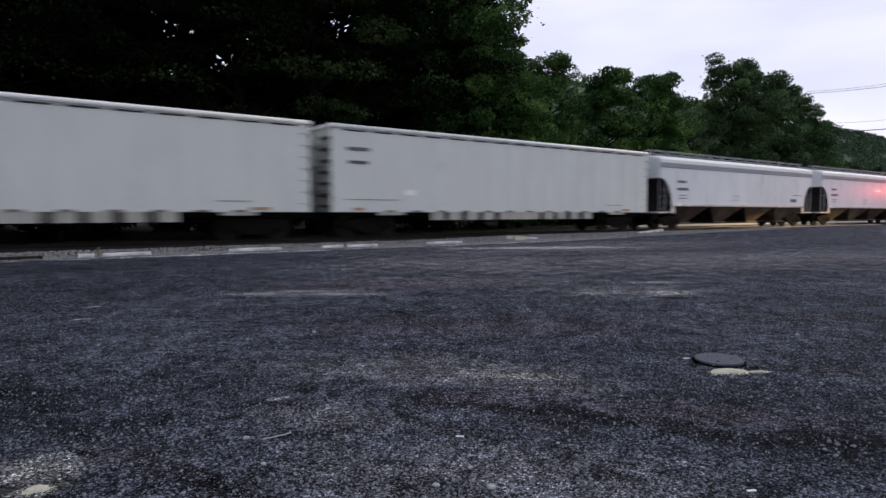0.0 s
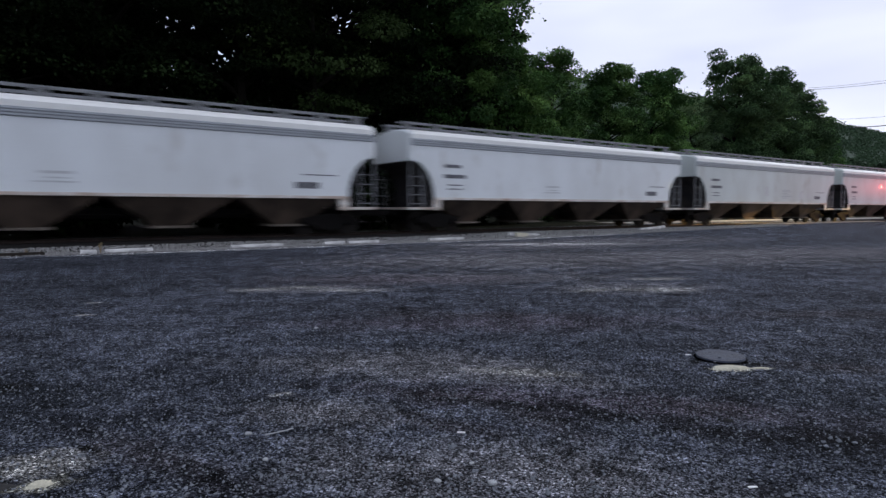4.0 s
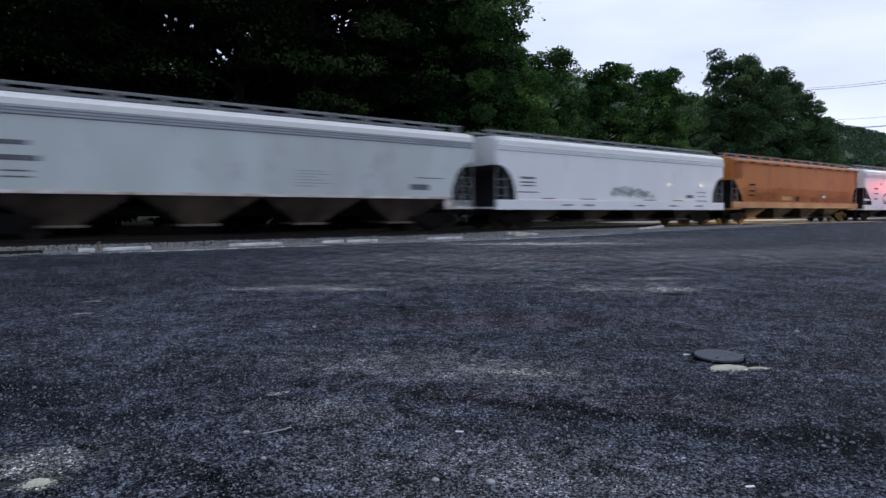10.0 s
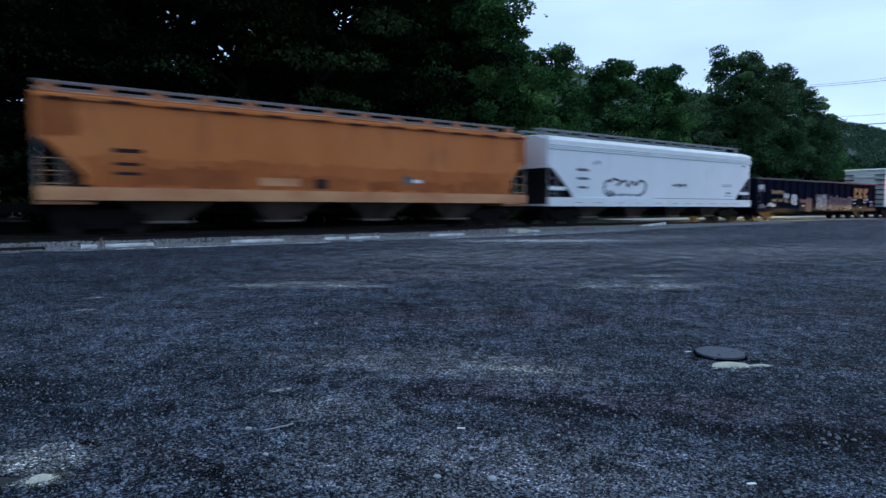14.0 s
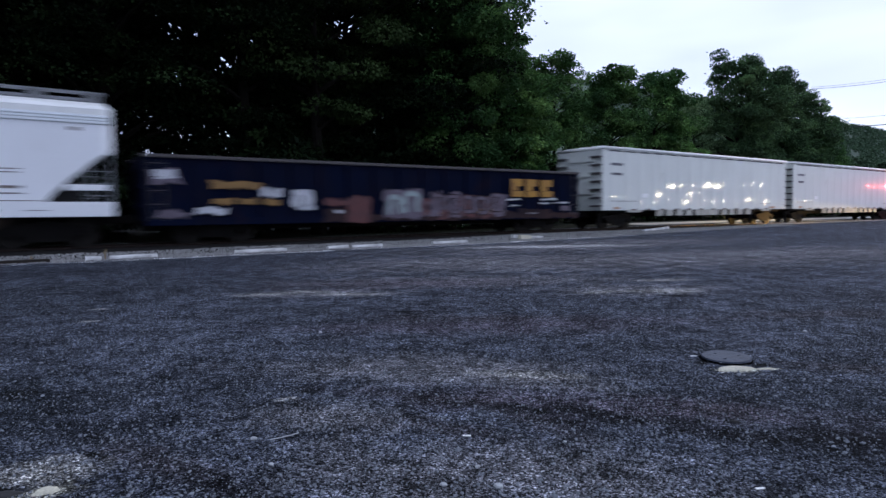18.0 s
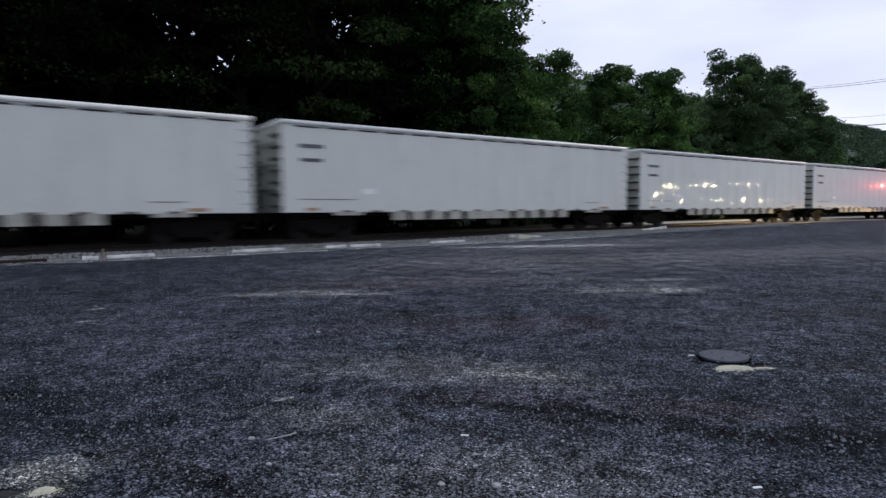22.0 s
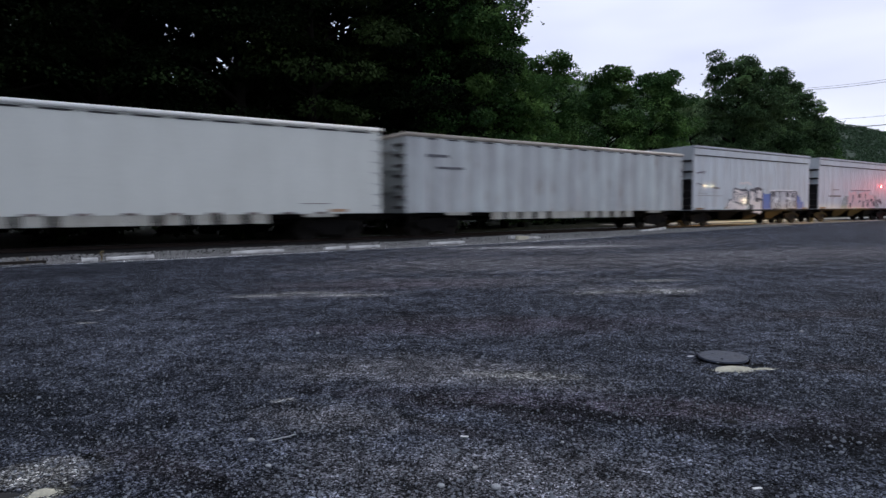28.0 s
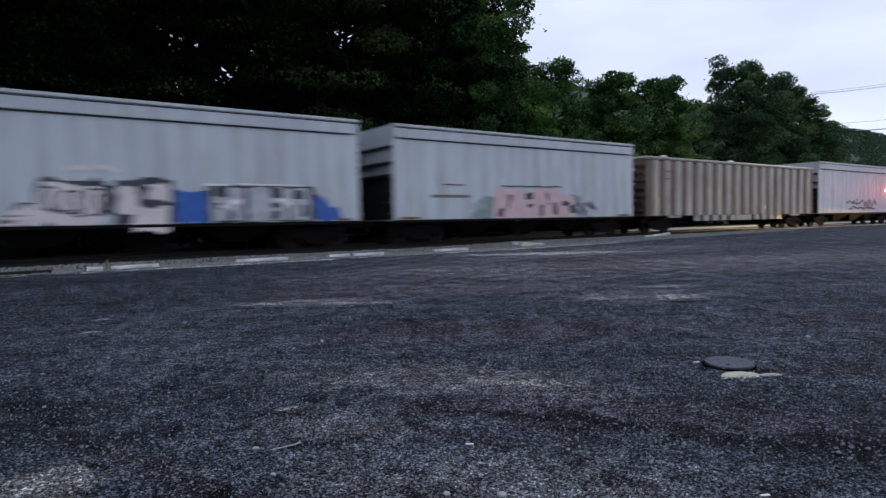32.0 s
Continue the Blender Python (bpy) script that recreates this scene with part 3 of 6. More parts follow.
def stones(name, label, count, region, size, material, seed, zfun, sunk=0.3, category="gravel"):
    """Loose stones in one mesh; region(rng) gives a place (s, n)."""
    rng = random.Random(seed)
    base = [(1, 0, 0), (-1, 0, 0), (0, 1, 0), (0, -1, 0), (0, 0, 1), (0, 0, -1)]
    tri = [(0, 2, 4), (2, 1, 4), (1, 3, 4), (3, 0, 4), (2, 0, 5), (1, 2, 5), (3, 1, 5), (0, 3, 5)]
    verts, faces = [], []
    for _ in range(count):
        s, n = region(rng)
        r = size(rng)
        a, b = rng.uniform(0, 6.28), rng.uniform(-0.6, 0.6)
        m = Euler((b, rng.uniform(-0.6, 0.6), a)).to_matrix()
        k = len(verts)
        c = at(s, n, zfun(s, n) + r * (0.55 - sunk))
        for v in base:
            q = Vector(v) * r
            q = m @ Vector((q.x * rng.uniform(0.7, 1.25), q.y * rng.uniform(0.6, 1.1), q.z * rng.uniform(0.5, 0.8)))
            verts.append(tuple(c + q))
        faces += [(k + i, k + j, k + l) for i, j, l in tri]
    ob = raw_part(name, verts, faces, material)
    return tagged(ob, label, category, kind="stuff")


def lot_place(rng):
    while True:
        d = 2.0 + 11 * rng.random() ** 1.7 - 0.9 * rng.random() ** 2
        a = radians(rng.uniform(-42, 42))
        p = Vector((math.sin(a) * d, math.cos(a) * d, 0))
        return p.dot(SU), p.dot(SN)


def build_stops():
    """Pale concrete wheel stops along the edge of the lot."""
    rng = random.Random(11)
    for s0, s1, n, turn, tilt in ((1.38, 1.75, 18.5, -6, 2), (1.95, 3.15, 18.6, 4, 0), (5.35, 7.0, 18.8, 3, 0), (8.4, 9.15, 18.75, 2, 0), (9.3, 10.5, 18.8, 1, 0),
                                  (12.75, 14.4, 18.95, 1, 0), (17.2, 18.9, 19.4, -3, 3), (26.6, 28.8, 19.85, 2, -3)):
        half = (s1 - s0) / 2
        bm = bmesh.new()
        pts = [(-0.09, 0), (0.09, 0), (0.075, 0.09), (0.045, 0.125), (-0.045, 0.125), (-0.075, 0.09)]
        rings = []
        steps = 7
        for i in range(steps + 1):
            x = -half + 2 * half * i / steps
            rings.append([bm.verts.new((x + rng.uniform(-0.012, 0.012), y + rng.uniform(-0.006, 0.006), z + (rng.uniform(-0.012, 0.004) if z > 0.05 else 0))) for y, z in pts])
        for a, b in zip(rings, rings[1:]):
            for i in range(6):
                j = (i + 1) % 6
                bm.faces.new((a[i], b[i], b[j], a[j]))
        bm.faces.new(rings[0])
        bm.faces.new(rings[-1][::-1])
        bmesh.ops.recalc_face_normals(bm, faces=bm.faces)
        ob = part("wheel_stop", bm, M_CONCRETE)
        ob.matrix_basis = Matrix.Translation(at((s0 + s1) / 2, n, max(ground_z((s0 + s1) / 2, n), ballast_z((s0 + s1) / 2, n)) - 0.01)) @ pose(0, 0, 0, 0, tilt, TURN + turn)
        tagged(ob, "weathered pale concrete wheel stop at the edge of the ballast", "wheel stop", "wheel stops along the track")


def build_small_ground_things():
    # iron lid beside a sandy patch
    lid = empty("manhole_cover", "dark grey iron manhole cover sunk in the asphalt", "manhole cover")
    p = at(4.60, 2.63)
    z = ground_z(4.60, 2.63)
    lid.matrix_basis = Matrix.Translation((p.x, p.y, z + 0.014))
    bm = bmesh.new()
    bmesh.ops.create_cone(bm, cap_ends=True, segments=40, radius1=0.185, radius2=0.18, depth=0.016, matrix=Matrix.Translation((0, 0, 0.006)) @ pose(0, 0, 0, 1.5, -1.0))
    for a in range(3):
        rod(bm, (0.1 * math.cos(a * 2.1), 0.1 * math.sin(a * 2.1), 0.012), (0.1 * math.cos(a * 2.1), 0.1 * math.sin(a * 2.1), 0.018), 0.012, 8)
    part("lid", bm, M_IRON, lid)
    bm = bmesh.new()
    ring_o = [bm.verts.new((0.199 * math.cos(a) - 0.006, 0.199 * math.sin(a) - 0.008, -0.004)) for a in [2 * math.pi * i / 40 for i in range(40)]]
    ring_i = [bm.verts.new((0.182 * math.cos(a), 0.182 * math.sin(a), -0.004)) for a in [2 * math.pi * i / 40 for i in range(40)]]
    for i in range(40):
        j = (i + 1) % 40
        bm.faces.new((ring_o[i], ring_o[j], ring_i[j], ring_i[i]))
    bmesh.ops.solidify(bm, geom=bm.faces[:], thickness=0.012)
    part("rim", bm, M_HOLE, lid, "dark joint round the lid")

    def heap(name, label, category, x, y, rx, ry, turn, height, material, seed):
        rng = random.Random(seed)
        bm = bmesh.new()
        n_ring, n_seg = 5, 26
        c = bm.verts.new((0, 0, height))
        prev = None
        wob = [1 + rng.uniform(-0.25, 0.25) for _ in range(n_seg)]
        for k in range(1, n_ring + 1):
            f = k / n_ring
            ring = []
            for i in range(n_seg):
                a = 2 * math.pi * i / n_seg
                w = 1 + (wob[i] - 1) * f
                ring.append(bm.verts.new((rx * f * w * math.cos(a), ry * f * w * math.sin(a), height * (1 - f ** 2) + rng.uniform(-0.2, 0.2) * height * (1 - f) - (0.012 if k == n_ring else 0))))
            for i in range(n_seg):
                j = (i + 1) % n_seg
                bm.faces.new((prev[i], ring[i], ring[j], prev[j]) if prev else (c, ring[i], ring[j]))
            prev = ring
        ob = part(name, bm, material, rounded=True)
        q = Vector((x, y, 0))
        ob.matrix_basis = Matrix.Translation((x, y, ground_z(q.dot(SU), q.dot(SN)) + 0.002)) @ pose(0, 0, 0, 0, 0, turn)
        return tagged(ob, label, category)

    heap("sand_patch", "pale yellow sand spilled beside the iron cover", "sand patch", 2.15, 4.50, 0.15, 0.075, 4, 0.02, M_SAND, 2)
    heap("sand_patch", "thin pale sand streak on the asphalt", "sand patch", 2.38, 4.50, 0.09, 0.016, 6, 0.008, M_SAND, 3)
    heap("sand_patch", "pale crumbly sand beside a dark hole", "sand patch", -1.765, 2.56, 0.06, 0.045, 30, 0.012, M_SAND, 4)
    heap("wet_hole", "dark patch at a hole in the broken asphalt", "hole", -1.93, 2.53, 0.08, 0.04, 10, 0.008, M_HOLE, 6)
    heap("tar_lump", "small black lump of tar on the asphalt", "tar lump", 1.61, 3.37, 0.035, 0.014, 150, 0.012, M_HOLE, 7)
    # single pale stones and flat chips lying loose
    for x, y, r, seed in ((0.209, 2.568, 0.021, 1), (-0.856, 2.817, 0.014, 2), (-1.045, 3.15, 0.017, 3), (-0.029, 2.588, 0.016, 4), (-1.293, 6.01, 0.018, 5), (0.601, 3.093, 0.009, 6), (3.472, 5.867, 0.02, 7), (0.129, 2.779, 0.012, 8)):
        rng = random.Random(700 + seed)
        bm = bmesh.new()
        bmesh.ops.create_icosphere(bm, subdivisions=2, radius=r)
        for v in bm.verts:
            v.co = Vector((v.co.x * 1.15, v.co.y * 0.85, v.co.z * 0.6)) * (1 + 0.22 * noise.noise(v.co / r * 1.1 + Vector((seed * 3.1, 0, 0))))
        ob = part("stone", bm, M_PALE_STONE)
        q = Vector((x, y, 0))
        ob.matrix_basis = Matrix.Translation((x, y, ground_z(q.dot(SU), q.dot(SN)) + r * 0.35)) @ pose(0, 0, 0, 0, 0, rng.uniform(0, 180))
        tagged(ob, "single pale stone lying on the asphalt", "stone", "loose pale stones")
    for x, y, w, turn in ((1.329, 2.538, 0.021, 8), (0.091, 3.168, 0.022, -6), (2.0, 4.9, 0.025, 10)):
        bm = boxed(-w, w, -w * 0.35, w * 0.35, 0, 0.004, 0.001)
        for v in bm.verts:
            v.co.z += 0.006 * (v.co.x / w) ** 2
        ob = part("paper_scrap", bm, M_GLOSS_WHITE)
        q = Vector((x, y, 0))
        ob.matrix_basis = Matrix.Translation((x, y, ground_z(q.dot(SU), q.dot(SN)) + 0.001)) @ pose(0, 0, 0, 0, 0, turn)
        tagged(ob, "small curled scrap of white litter on the asphalt", "litter", "scraps of litter")
    for x, y, pts in ((0.39, 4.684, ((-0.04, 0, 0.006), (0.0, 0.006, 0.012), (0.04, -0.004, 0.006))), (-0.882, 3.16, ((-0.07, -0.03, 0.006), (-0.02, -0.01, 0.01), (0.03, 0.02, 0.012), (0.055, 0.07, 0.006)))):
        bm = bmesh.new()
        for a, b in zip(pts, pts[1:]):
            rod(bm, a, b, 0.0035, 6)
        ob = part("twig", bm, M_PALE_STONE)
        q = Vector((x, y, 0))
        ob.matrix_basis = Matrix.Translation((x, y, ground_z(q.dot(SU), q.dot(SN))))
        tagged(ob, "thin dry pale twig lying on the asphalt", "twig", "dry twigs")
    # yellowish block behind the stop
    bm = boxed(-0.34, 0.34, -0.09, 0.09, -0.03, 0.17, 0.02)
    for v in bm.verts:
        v.co += Vector((0, 0, 0.02)) * noise.noise(v.co * 6)
    ob = part("timber_block", bm, M_SAND)
    ob.matrix_basis = Matrix.Translation(at(17.75, 19.25, ballast_z(17.75, 19.25))) @ pose(0, 0, 0, 0, 3, TURN + 4)
    tagged(ob, "pale yellowish timber block lying in the ballast", "timber block")
    # dark old timber at the edge of the lot
    bm = boxed(-1.15, 1.15, -0.08, 0.08, -0.02, 0.10, 0.015)
    ob = part("old_timber", bm, M_TIE)
    ob.matrix_basis = Matrix.Translation(at(-0.55, 18.55, ground_z(-0.5, 18.5))) @ pose(0, 0, 0, 0, 0, TURN + 1)
    tagged(ob, "dark old timber lying at the edge of the ballast", "timber")
    # dry weed between the stops
    for s, n, h in ((1.84, 18.5, 0.30), (0.2, 18.9, 0.16)):
        rng = random.Random(int(s * 100))
        weed = empty("weed", "small dry brown weed growing by the concrete stop", "weed")
        weed.matrix_basis = Matrix.Translation(at(s, n, ground_z(s, n)))
        bm = bmesh.new()
        leaves = bmesh.new()
        for i in range(7):
            a, t = rng.uniform(0, 6.28), rng.uniform(0.05, 0.35)
            top = Vector((math.cos(a) * t * h, math.sin(a) * t * h, h * rng.uniform(0.7, 1.0)))
            rod(bm, (0, 0, -0.02), top, 0.006, 5, 0.003)
            for j in range(6):
                c = top * rng.uniform(0.4, 1.0)
                d = Vector((rng.uniform(-1, 1), rng.uniform(-1, 1), rng.uniform(-0.3, 0.8))) * 0.05
                e = d.cross(Vector((0, 0, 1))).normalized() * 0.014
                leaves.faces.new([leaves.verts.new(v) for v in (c, c + d * 0.5 + e, c + d, c + d * 0.5 - e)])
        part("stem", bm, M_WEED, weed)
        part("leaves", leaves, M_WEED, weed)


def build_crossing():
    """Pale concrete panels laid between and beside the rails where the road crosses."""
    crossing = empty("level_crossing", "pale dusty concrete crossing panels between the rails", "level crossing", kind="structure")
    crossing.matrix_basis = Matrix.Translation(at(0, TRACK_N, RAIL_Z)) @ pose(0, 0, 0, 0, 0, TURN)
    shared = {}
    for i in range(8):
        for y0, y1 in ((-2.2, -0.83), (-0.66, 0.66), (0.83, 2.2)):
            key = round(y1 - y0, 2)
            if key not in shared:
                ob = part("panel", boxed(-1.19, 1.19, -key / 2, key / 2, -0.16, -0.012, 0.012), M_SLAB, crossing)
                shared[key] = ob.data
            else:
                ob = new("panel", shared[key])
                ob.parent = crossing
            ob.location = (42.5 + i * 2.4, (y0 + y1) / 2, 0)


def build_far_road():
    ss, ns = list(np.arange(36, 95, 1.5)), list(np.arange(26.4, 31.0, 0.75))
    verts = [tuple(at(s, n, ground_z(s, n) + 0.015)) for s in ss for n in ns]
    k = len(ns)
    faces = [(i * k + j, (i + 1) * k + j, (i + 1) * k + j + 1, i * k + j + 1) for i in range(len(ss) - 1) for j in range(k - 1)]
    tagged(raw_part("road", verts, faces, M_SLAB, rounded=True), "pale concrete road behind the track, lit by a warm lamp", "road", kind="structure")


# ---- rolling stock: x along the train, -y towards the lot, z over the rail ----
def wheelset(parent, x):
    bm = bmesh.new()
    for y in (-0.75, 0.75):
        out = math.copysign(1, y)
        rod(bm, (0, y - 0.06, 0), (0, y + 0.06, 0), 0.457, 28)
        rod(bm, (0, y - out * 0.09, 0), (0, y - out * 0.055, 0), 0.485, 28)
        rod(bm, (0, y + out * 0.05, 0), (0, y + out * 0.10, 0), 0.16, 14)
        for k in range(4):
            a = k * math.pi / 2
            box(bm, 0.26 * math.cos(a) - 0.05, 0.26 * math.cos(a) + 0.05, y + out * 0.04, y + out * 0.075, 0.26 * math.sin(a) - 0.05, 0.26 * math.sin(a) + 0.05) if out > 0 else \
                box(bm, 0.26 * math.cos(a) - 0.05, 0.26 * math.cos(a) + 0.05, y - 0.075, y - 0.04, 0.26 * math.sin(a) - 0.05, 0.26 * math.sin(a) + 0.05)
    rod(bm, (0, -1.05, 0), (0, 1.05, 0), 0.085, 12)
    ob = part("wheelset", bm, M_STEEL, parent, "worn steel wheels on an axle")
    ob.location = (x, 0, 0.457)
    return ob


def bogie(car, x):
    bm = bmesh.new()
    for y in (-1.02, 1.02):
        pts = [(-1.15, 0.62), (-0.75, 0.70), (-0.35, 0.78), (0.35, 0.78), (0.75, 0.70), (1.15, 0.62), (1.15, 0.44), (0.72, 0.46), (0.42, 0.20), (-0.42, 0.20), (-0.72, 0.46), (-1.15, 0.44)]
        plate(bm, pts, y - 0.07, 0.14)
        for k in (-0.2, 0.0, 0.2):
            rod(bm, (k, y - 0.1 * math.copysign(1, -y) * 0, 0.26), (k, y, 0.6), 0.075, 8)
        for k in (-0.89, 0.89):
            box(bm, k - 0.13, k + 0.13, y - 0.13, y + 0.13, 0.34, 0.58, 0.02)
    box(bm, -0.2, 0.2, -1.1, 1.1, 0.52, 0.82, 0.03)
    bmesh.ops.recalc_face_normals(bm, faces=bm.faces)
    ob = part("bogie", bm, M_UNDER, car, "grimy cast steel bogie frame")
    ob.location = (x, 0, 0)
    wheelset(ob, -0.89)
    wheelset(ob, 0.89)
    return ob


def coupler(car, x, way):
    bm = bmesh.new()
    box(bm, min(x, x - way * 0.7), max(x, x - way * 0.7), -0.09, 0.09, 0.72, 0.94, 0.02)
    box(bm, min(x, x + way * 0.10) - 0.1, max(x, x + way * 0.10) + 0.1, -0.16, 0.14, 0.68, 0.98, 0.04)
    part("coupler", bm, M_UNDER, car, "dark cast steel coupler")
    bm = bmesh.new()
    pts = [(x - way * 0.5, 0.45, 0.75), (x - way * 0.25, 0.4, 0.45), (x + way * 0.1, 0.25, 0.42)]
    for a, b in zip(pts, pts[1:]):
        rod(bm, a, b, 0.025, 6)
    part("brake_hose", bm, M_RUNG, car, "black rubber brake hose")


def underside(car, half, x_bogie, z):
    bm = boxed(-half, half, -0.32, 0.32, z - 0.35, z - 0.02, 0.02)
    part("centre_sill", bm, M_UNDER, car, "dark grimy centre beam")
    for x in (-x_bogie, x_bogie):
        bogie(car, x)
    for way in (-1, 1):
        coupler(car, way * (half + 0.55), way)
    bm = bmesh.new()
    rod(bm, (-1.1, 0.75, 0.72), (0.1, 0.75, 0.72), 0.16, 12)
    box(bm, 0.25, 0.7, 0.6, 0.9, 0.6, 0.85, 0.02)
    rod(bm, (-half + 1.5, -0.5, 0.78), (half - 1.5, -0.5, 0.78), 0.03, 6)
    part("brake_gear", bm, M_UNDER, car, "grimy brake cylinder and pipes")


def ladder(car, x, way, z0, z1, count, y, material, width=0.42, out=0.06):
    """Ladder at a car corner on the near or far side (y < 0 or > 0); rungs stand off the wall."""
    side = -1 if y < 0 else 1
    bm = bmesh.new()
    for k in (0, 1):
        rod(bm, (x - way * width * k, y + side * out, z0), (x - way * width * k, y + side * out, z1), 0.013, 6)
    frame_ob = part("ladder", bm, material, car)
    rung = bmesh.new()
    rod(rung, (x, y + side * out, 0), (x - way * width, y + side * out, 0), 0.012, 6)
    me = None
    for i in range(count):
        z = z0 + 0.1 + (z1 - z0 - 0.2) * i / (count - 1)
        if me is None:
            ob = part("rung", rung, material, frame_ob)
            me = ob.data
        else:
            ob = new("rung", me)
            ob.parent = frame_ob
        ob.location = (0, 0, z)


def bars(car, material, rows, y, name="lettering", label="faded unreadable lettering"):
    """Rows of (x0, x1, z0, z1): unreadable writing as plain bars."""
    for x0, x1, z0, z1 in rows:
        part(name, boxed(x0, x1, y - 0.006, y, z0, z1), material, car, label)


def covered_hopper(name, label, length, paint, sill_paint, band_paint, cut="round", top=4.47, roof_hatch=12, bay_mat=M_BAY, sill=(1.34, 1.46), band=True, shoulder=4.02, cut_len=1.2, cut_top=2.95):
    car = empty(name, label, "hopper car", "cars of the freight train")
    half = length / 2 - 0.7
    ridge = top - 0.14

    def low(x):
        d = half - abs(x)
        if d >= cut_len:
            return 1.38
        k = 1 - d / cut_len
        if cut == "round":
            return 1.38 + (cut_top - 1.38) * math.sqrt(max(0.0, 1 - (1 - k) ** 2.2))
        return 1.38 + (cut_top - 1.38) * min(1.0, k * 1.15) ** 0.85

    prof = [(HALF - 0.02, 0.0), (HALF, 0.12), (HALF, 0.45), (HALF, 0.8), (HALF, 1.0)]
    xs = sorted({round(v, 3) for v in [-half, half] + [s * (half - cut_len * math.sin(i * math.pi / 28)) for i in range(15) for s in (-1, 1)] + list(np.linspace(-half + cut_len, half - cut_len, 18))})
    z_wall = shoulder - 0.46 if band else shoulder
    verts, faces = [], []
    upper = [(HALF, shoulder), (HALF - 0.10, shoulder + 0.10), (HALF - 0.5, shoulder + 0.21), (0.75, ridge - 0.04), (0.0, ridge)]
    k = 0
    for x in xs:
        z0 = low(x)
        ring = [(HALF - 0.015, z0), (HALF, z0 + 0.05), (HALF, (z0 + z_wall) / 2), (HALF, z_wall)] + upper
        ring = ring + [(-y, z) for y, z in ring[-2::-1]]
        k = len(ring)
        edge = 0.09 if abs(x) > half - 0.01 else 0.0
        for y, z in ring:
            verts.append((x, (y - math.copysign(edge, y)) if abs(y) > 0.2 else y, z - (edge * 0.6 if z > shoulder else 0)))
    for i in range(len(xs) - 1):
        for j in range(k - 1):
            a = i * k + j
            faces.append((a, a + 1, a + k + 1, a + k))
        a = i * k
        faces.append((a + k - 1, a, a + k, a + 2 * k - 1))
    faces.append(tuple(range(k))[::-1])
    faces.append(tuple(range((len(xs) - 1) * k, len(xs) * k)))
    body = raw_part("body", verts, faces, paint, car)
    # the end arch's underside gets its shade as a dark colour
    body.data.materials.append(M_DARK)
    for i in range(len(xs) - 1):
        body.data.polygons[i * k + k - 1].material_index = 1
    if band:
        # one pressed strip a side, its ribs in one continuous profile
        for side in (-1, 1):
            steps = [(0.0, z_wall)]
            for g in range(3):
                z = z_wall + 0.03 + g * 0.088
                steps += [(0.022, z - 0.012), (0.05, z), (0.05, z + 0.036), (0.022, z + 0.048)]
            steps += [(0.022, z_wall + 0.275), (0.0, z_wall + 0.285)]
            vs = [(x, side * (HALF + d), z) for x in (-half + 0.08, half - 0.08) for d, z in steps]
            k = len(steps)
            raw_part("side_band", vs, [(i, i + 1, i + k + 1, i + k) for i in range(k - 1)] + [tuple(range(k)), tuple(range(k, 2 * k))], band_paint, body, "grey ribbed band below the roof")
    else:
        bm = bmesh.new()
        for side in (-1, 1):
            y = side * HALF
            box(bm, -half + 0.05, half - 0.05, min(y, y + side * 0.09), max(y, y + side * 0.09), shoulder - 0.10, shoulder + 0.03, 0.02)
        part("top_chord", bm, band_paint, body, "protruding edge of the roof")
        for side in (-1, 1):
            vs = [(x, side * y, z) for x in (-half + 0.1, half - 0.1) for y, z in ((HALF - 0.08, shoulder + 0.115), (HALF - 0.5, shoulder + 0.225), (0.95, ridge - 0.055))]
            raw_part("roof_sheet", vs, [(0, 1, 4, 3), (1, 2, 5, 4)], M_RUST_ROOF, body, "rust-patched roof slope")
    # white fascia; its bright white also stands for skylight on the slope
    if band:
        for side in (-1, 1):
            vs = [(x, side * y, z) for x in (-half + 0.12, half - 0.12) for y, z in ((HALF + 0.006, z_wall + 0.29), (HALF + 0.006, shoulder + 0.004), (HALF - 0.085, shoulder + 0.118), (HALF - 0.48, shoulder + 0.232), (0.75, ridge - 0.02))]
            raw_part("roof_sheet", vs, [(0, 1, 6, 5), (1, 2, 7, 6), (2, 3, 8, 7), (3, 4, 9, 8)], M_RAIL_WHITE, body, "white fascia and roof slope, painted brighter for the skylight")
    for side in (-1, 1):
        y = side * HALF
        reach = half - 0.02 if sill[1] - sill[0] > 0.3 else half - cut_len - 0.02
        out = 0.075 if sill[1] - sill[0] > 0.3 else 0.03
        bm = boxed(-reach, reach, min(y - side * 0.10, y + side * out), max(y - side * 0.10, y + side * out), sill[0] + 0.02, sill[1], 0.012)
        part("side_sill", bm, sill_paint, car, "long side beam")
    # end platforms with posts, slope sheet behind
    for way in (-1, 1):
        x1 = way * half
        x0 = way * (half - cut_len + 0.1)
        bm = boxed(min(x0, x1), max(x0, x1), -HALF + 0.1, HALF - 0.1, 0.95, 1.05, 0.01) if sill[1] - sill[0] > 0.3 else boxed(min(x0, x1), max(x0, x1), -HALF, HALF, 0.95, 1.05, 0.01)
        end = part("end_platform", bm, sill_paint, car)
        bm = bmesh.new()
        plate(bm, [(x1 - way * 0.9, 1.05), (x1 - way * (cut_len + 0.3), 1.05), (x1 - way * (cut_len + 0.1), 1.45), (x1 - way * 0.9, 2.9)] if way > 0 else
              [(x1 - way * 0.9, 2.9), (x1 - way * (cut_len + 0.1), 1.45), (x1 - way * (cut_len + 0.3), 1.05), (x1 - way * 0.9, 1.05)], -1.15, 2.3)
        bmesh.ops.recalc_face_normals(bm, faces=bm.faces)
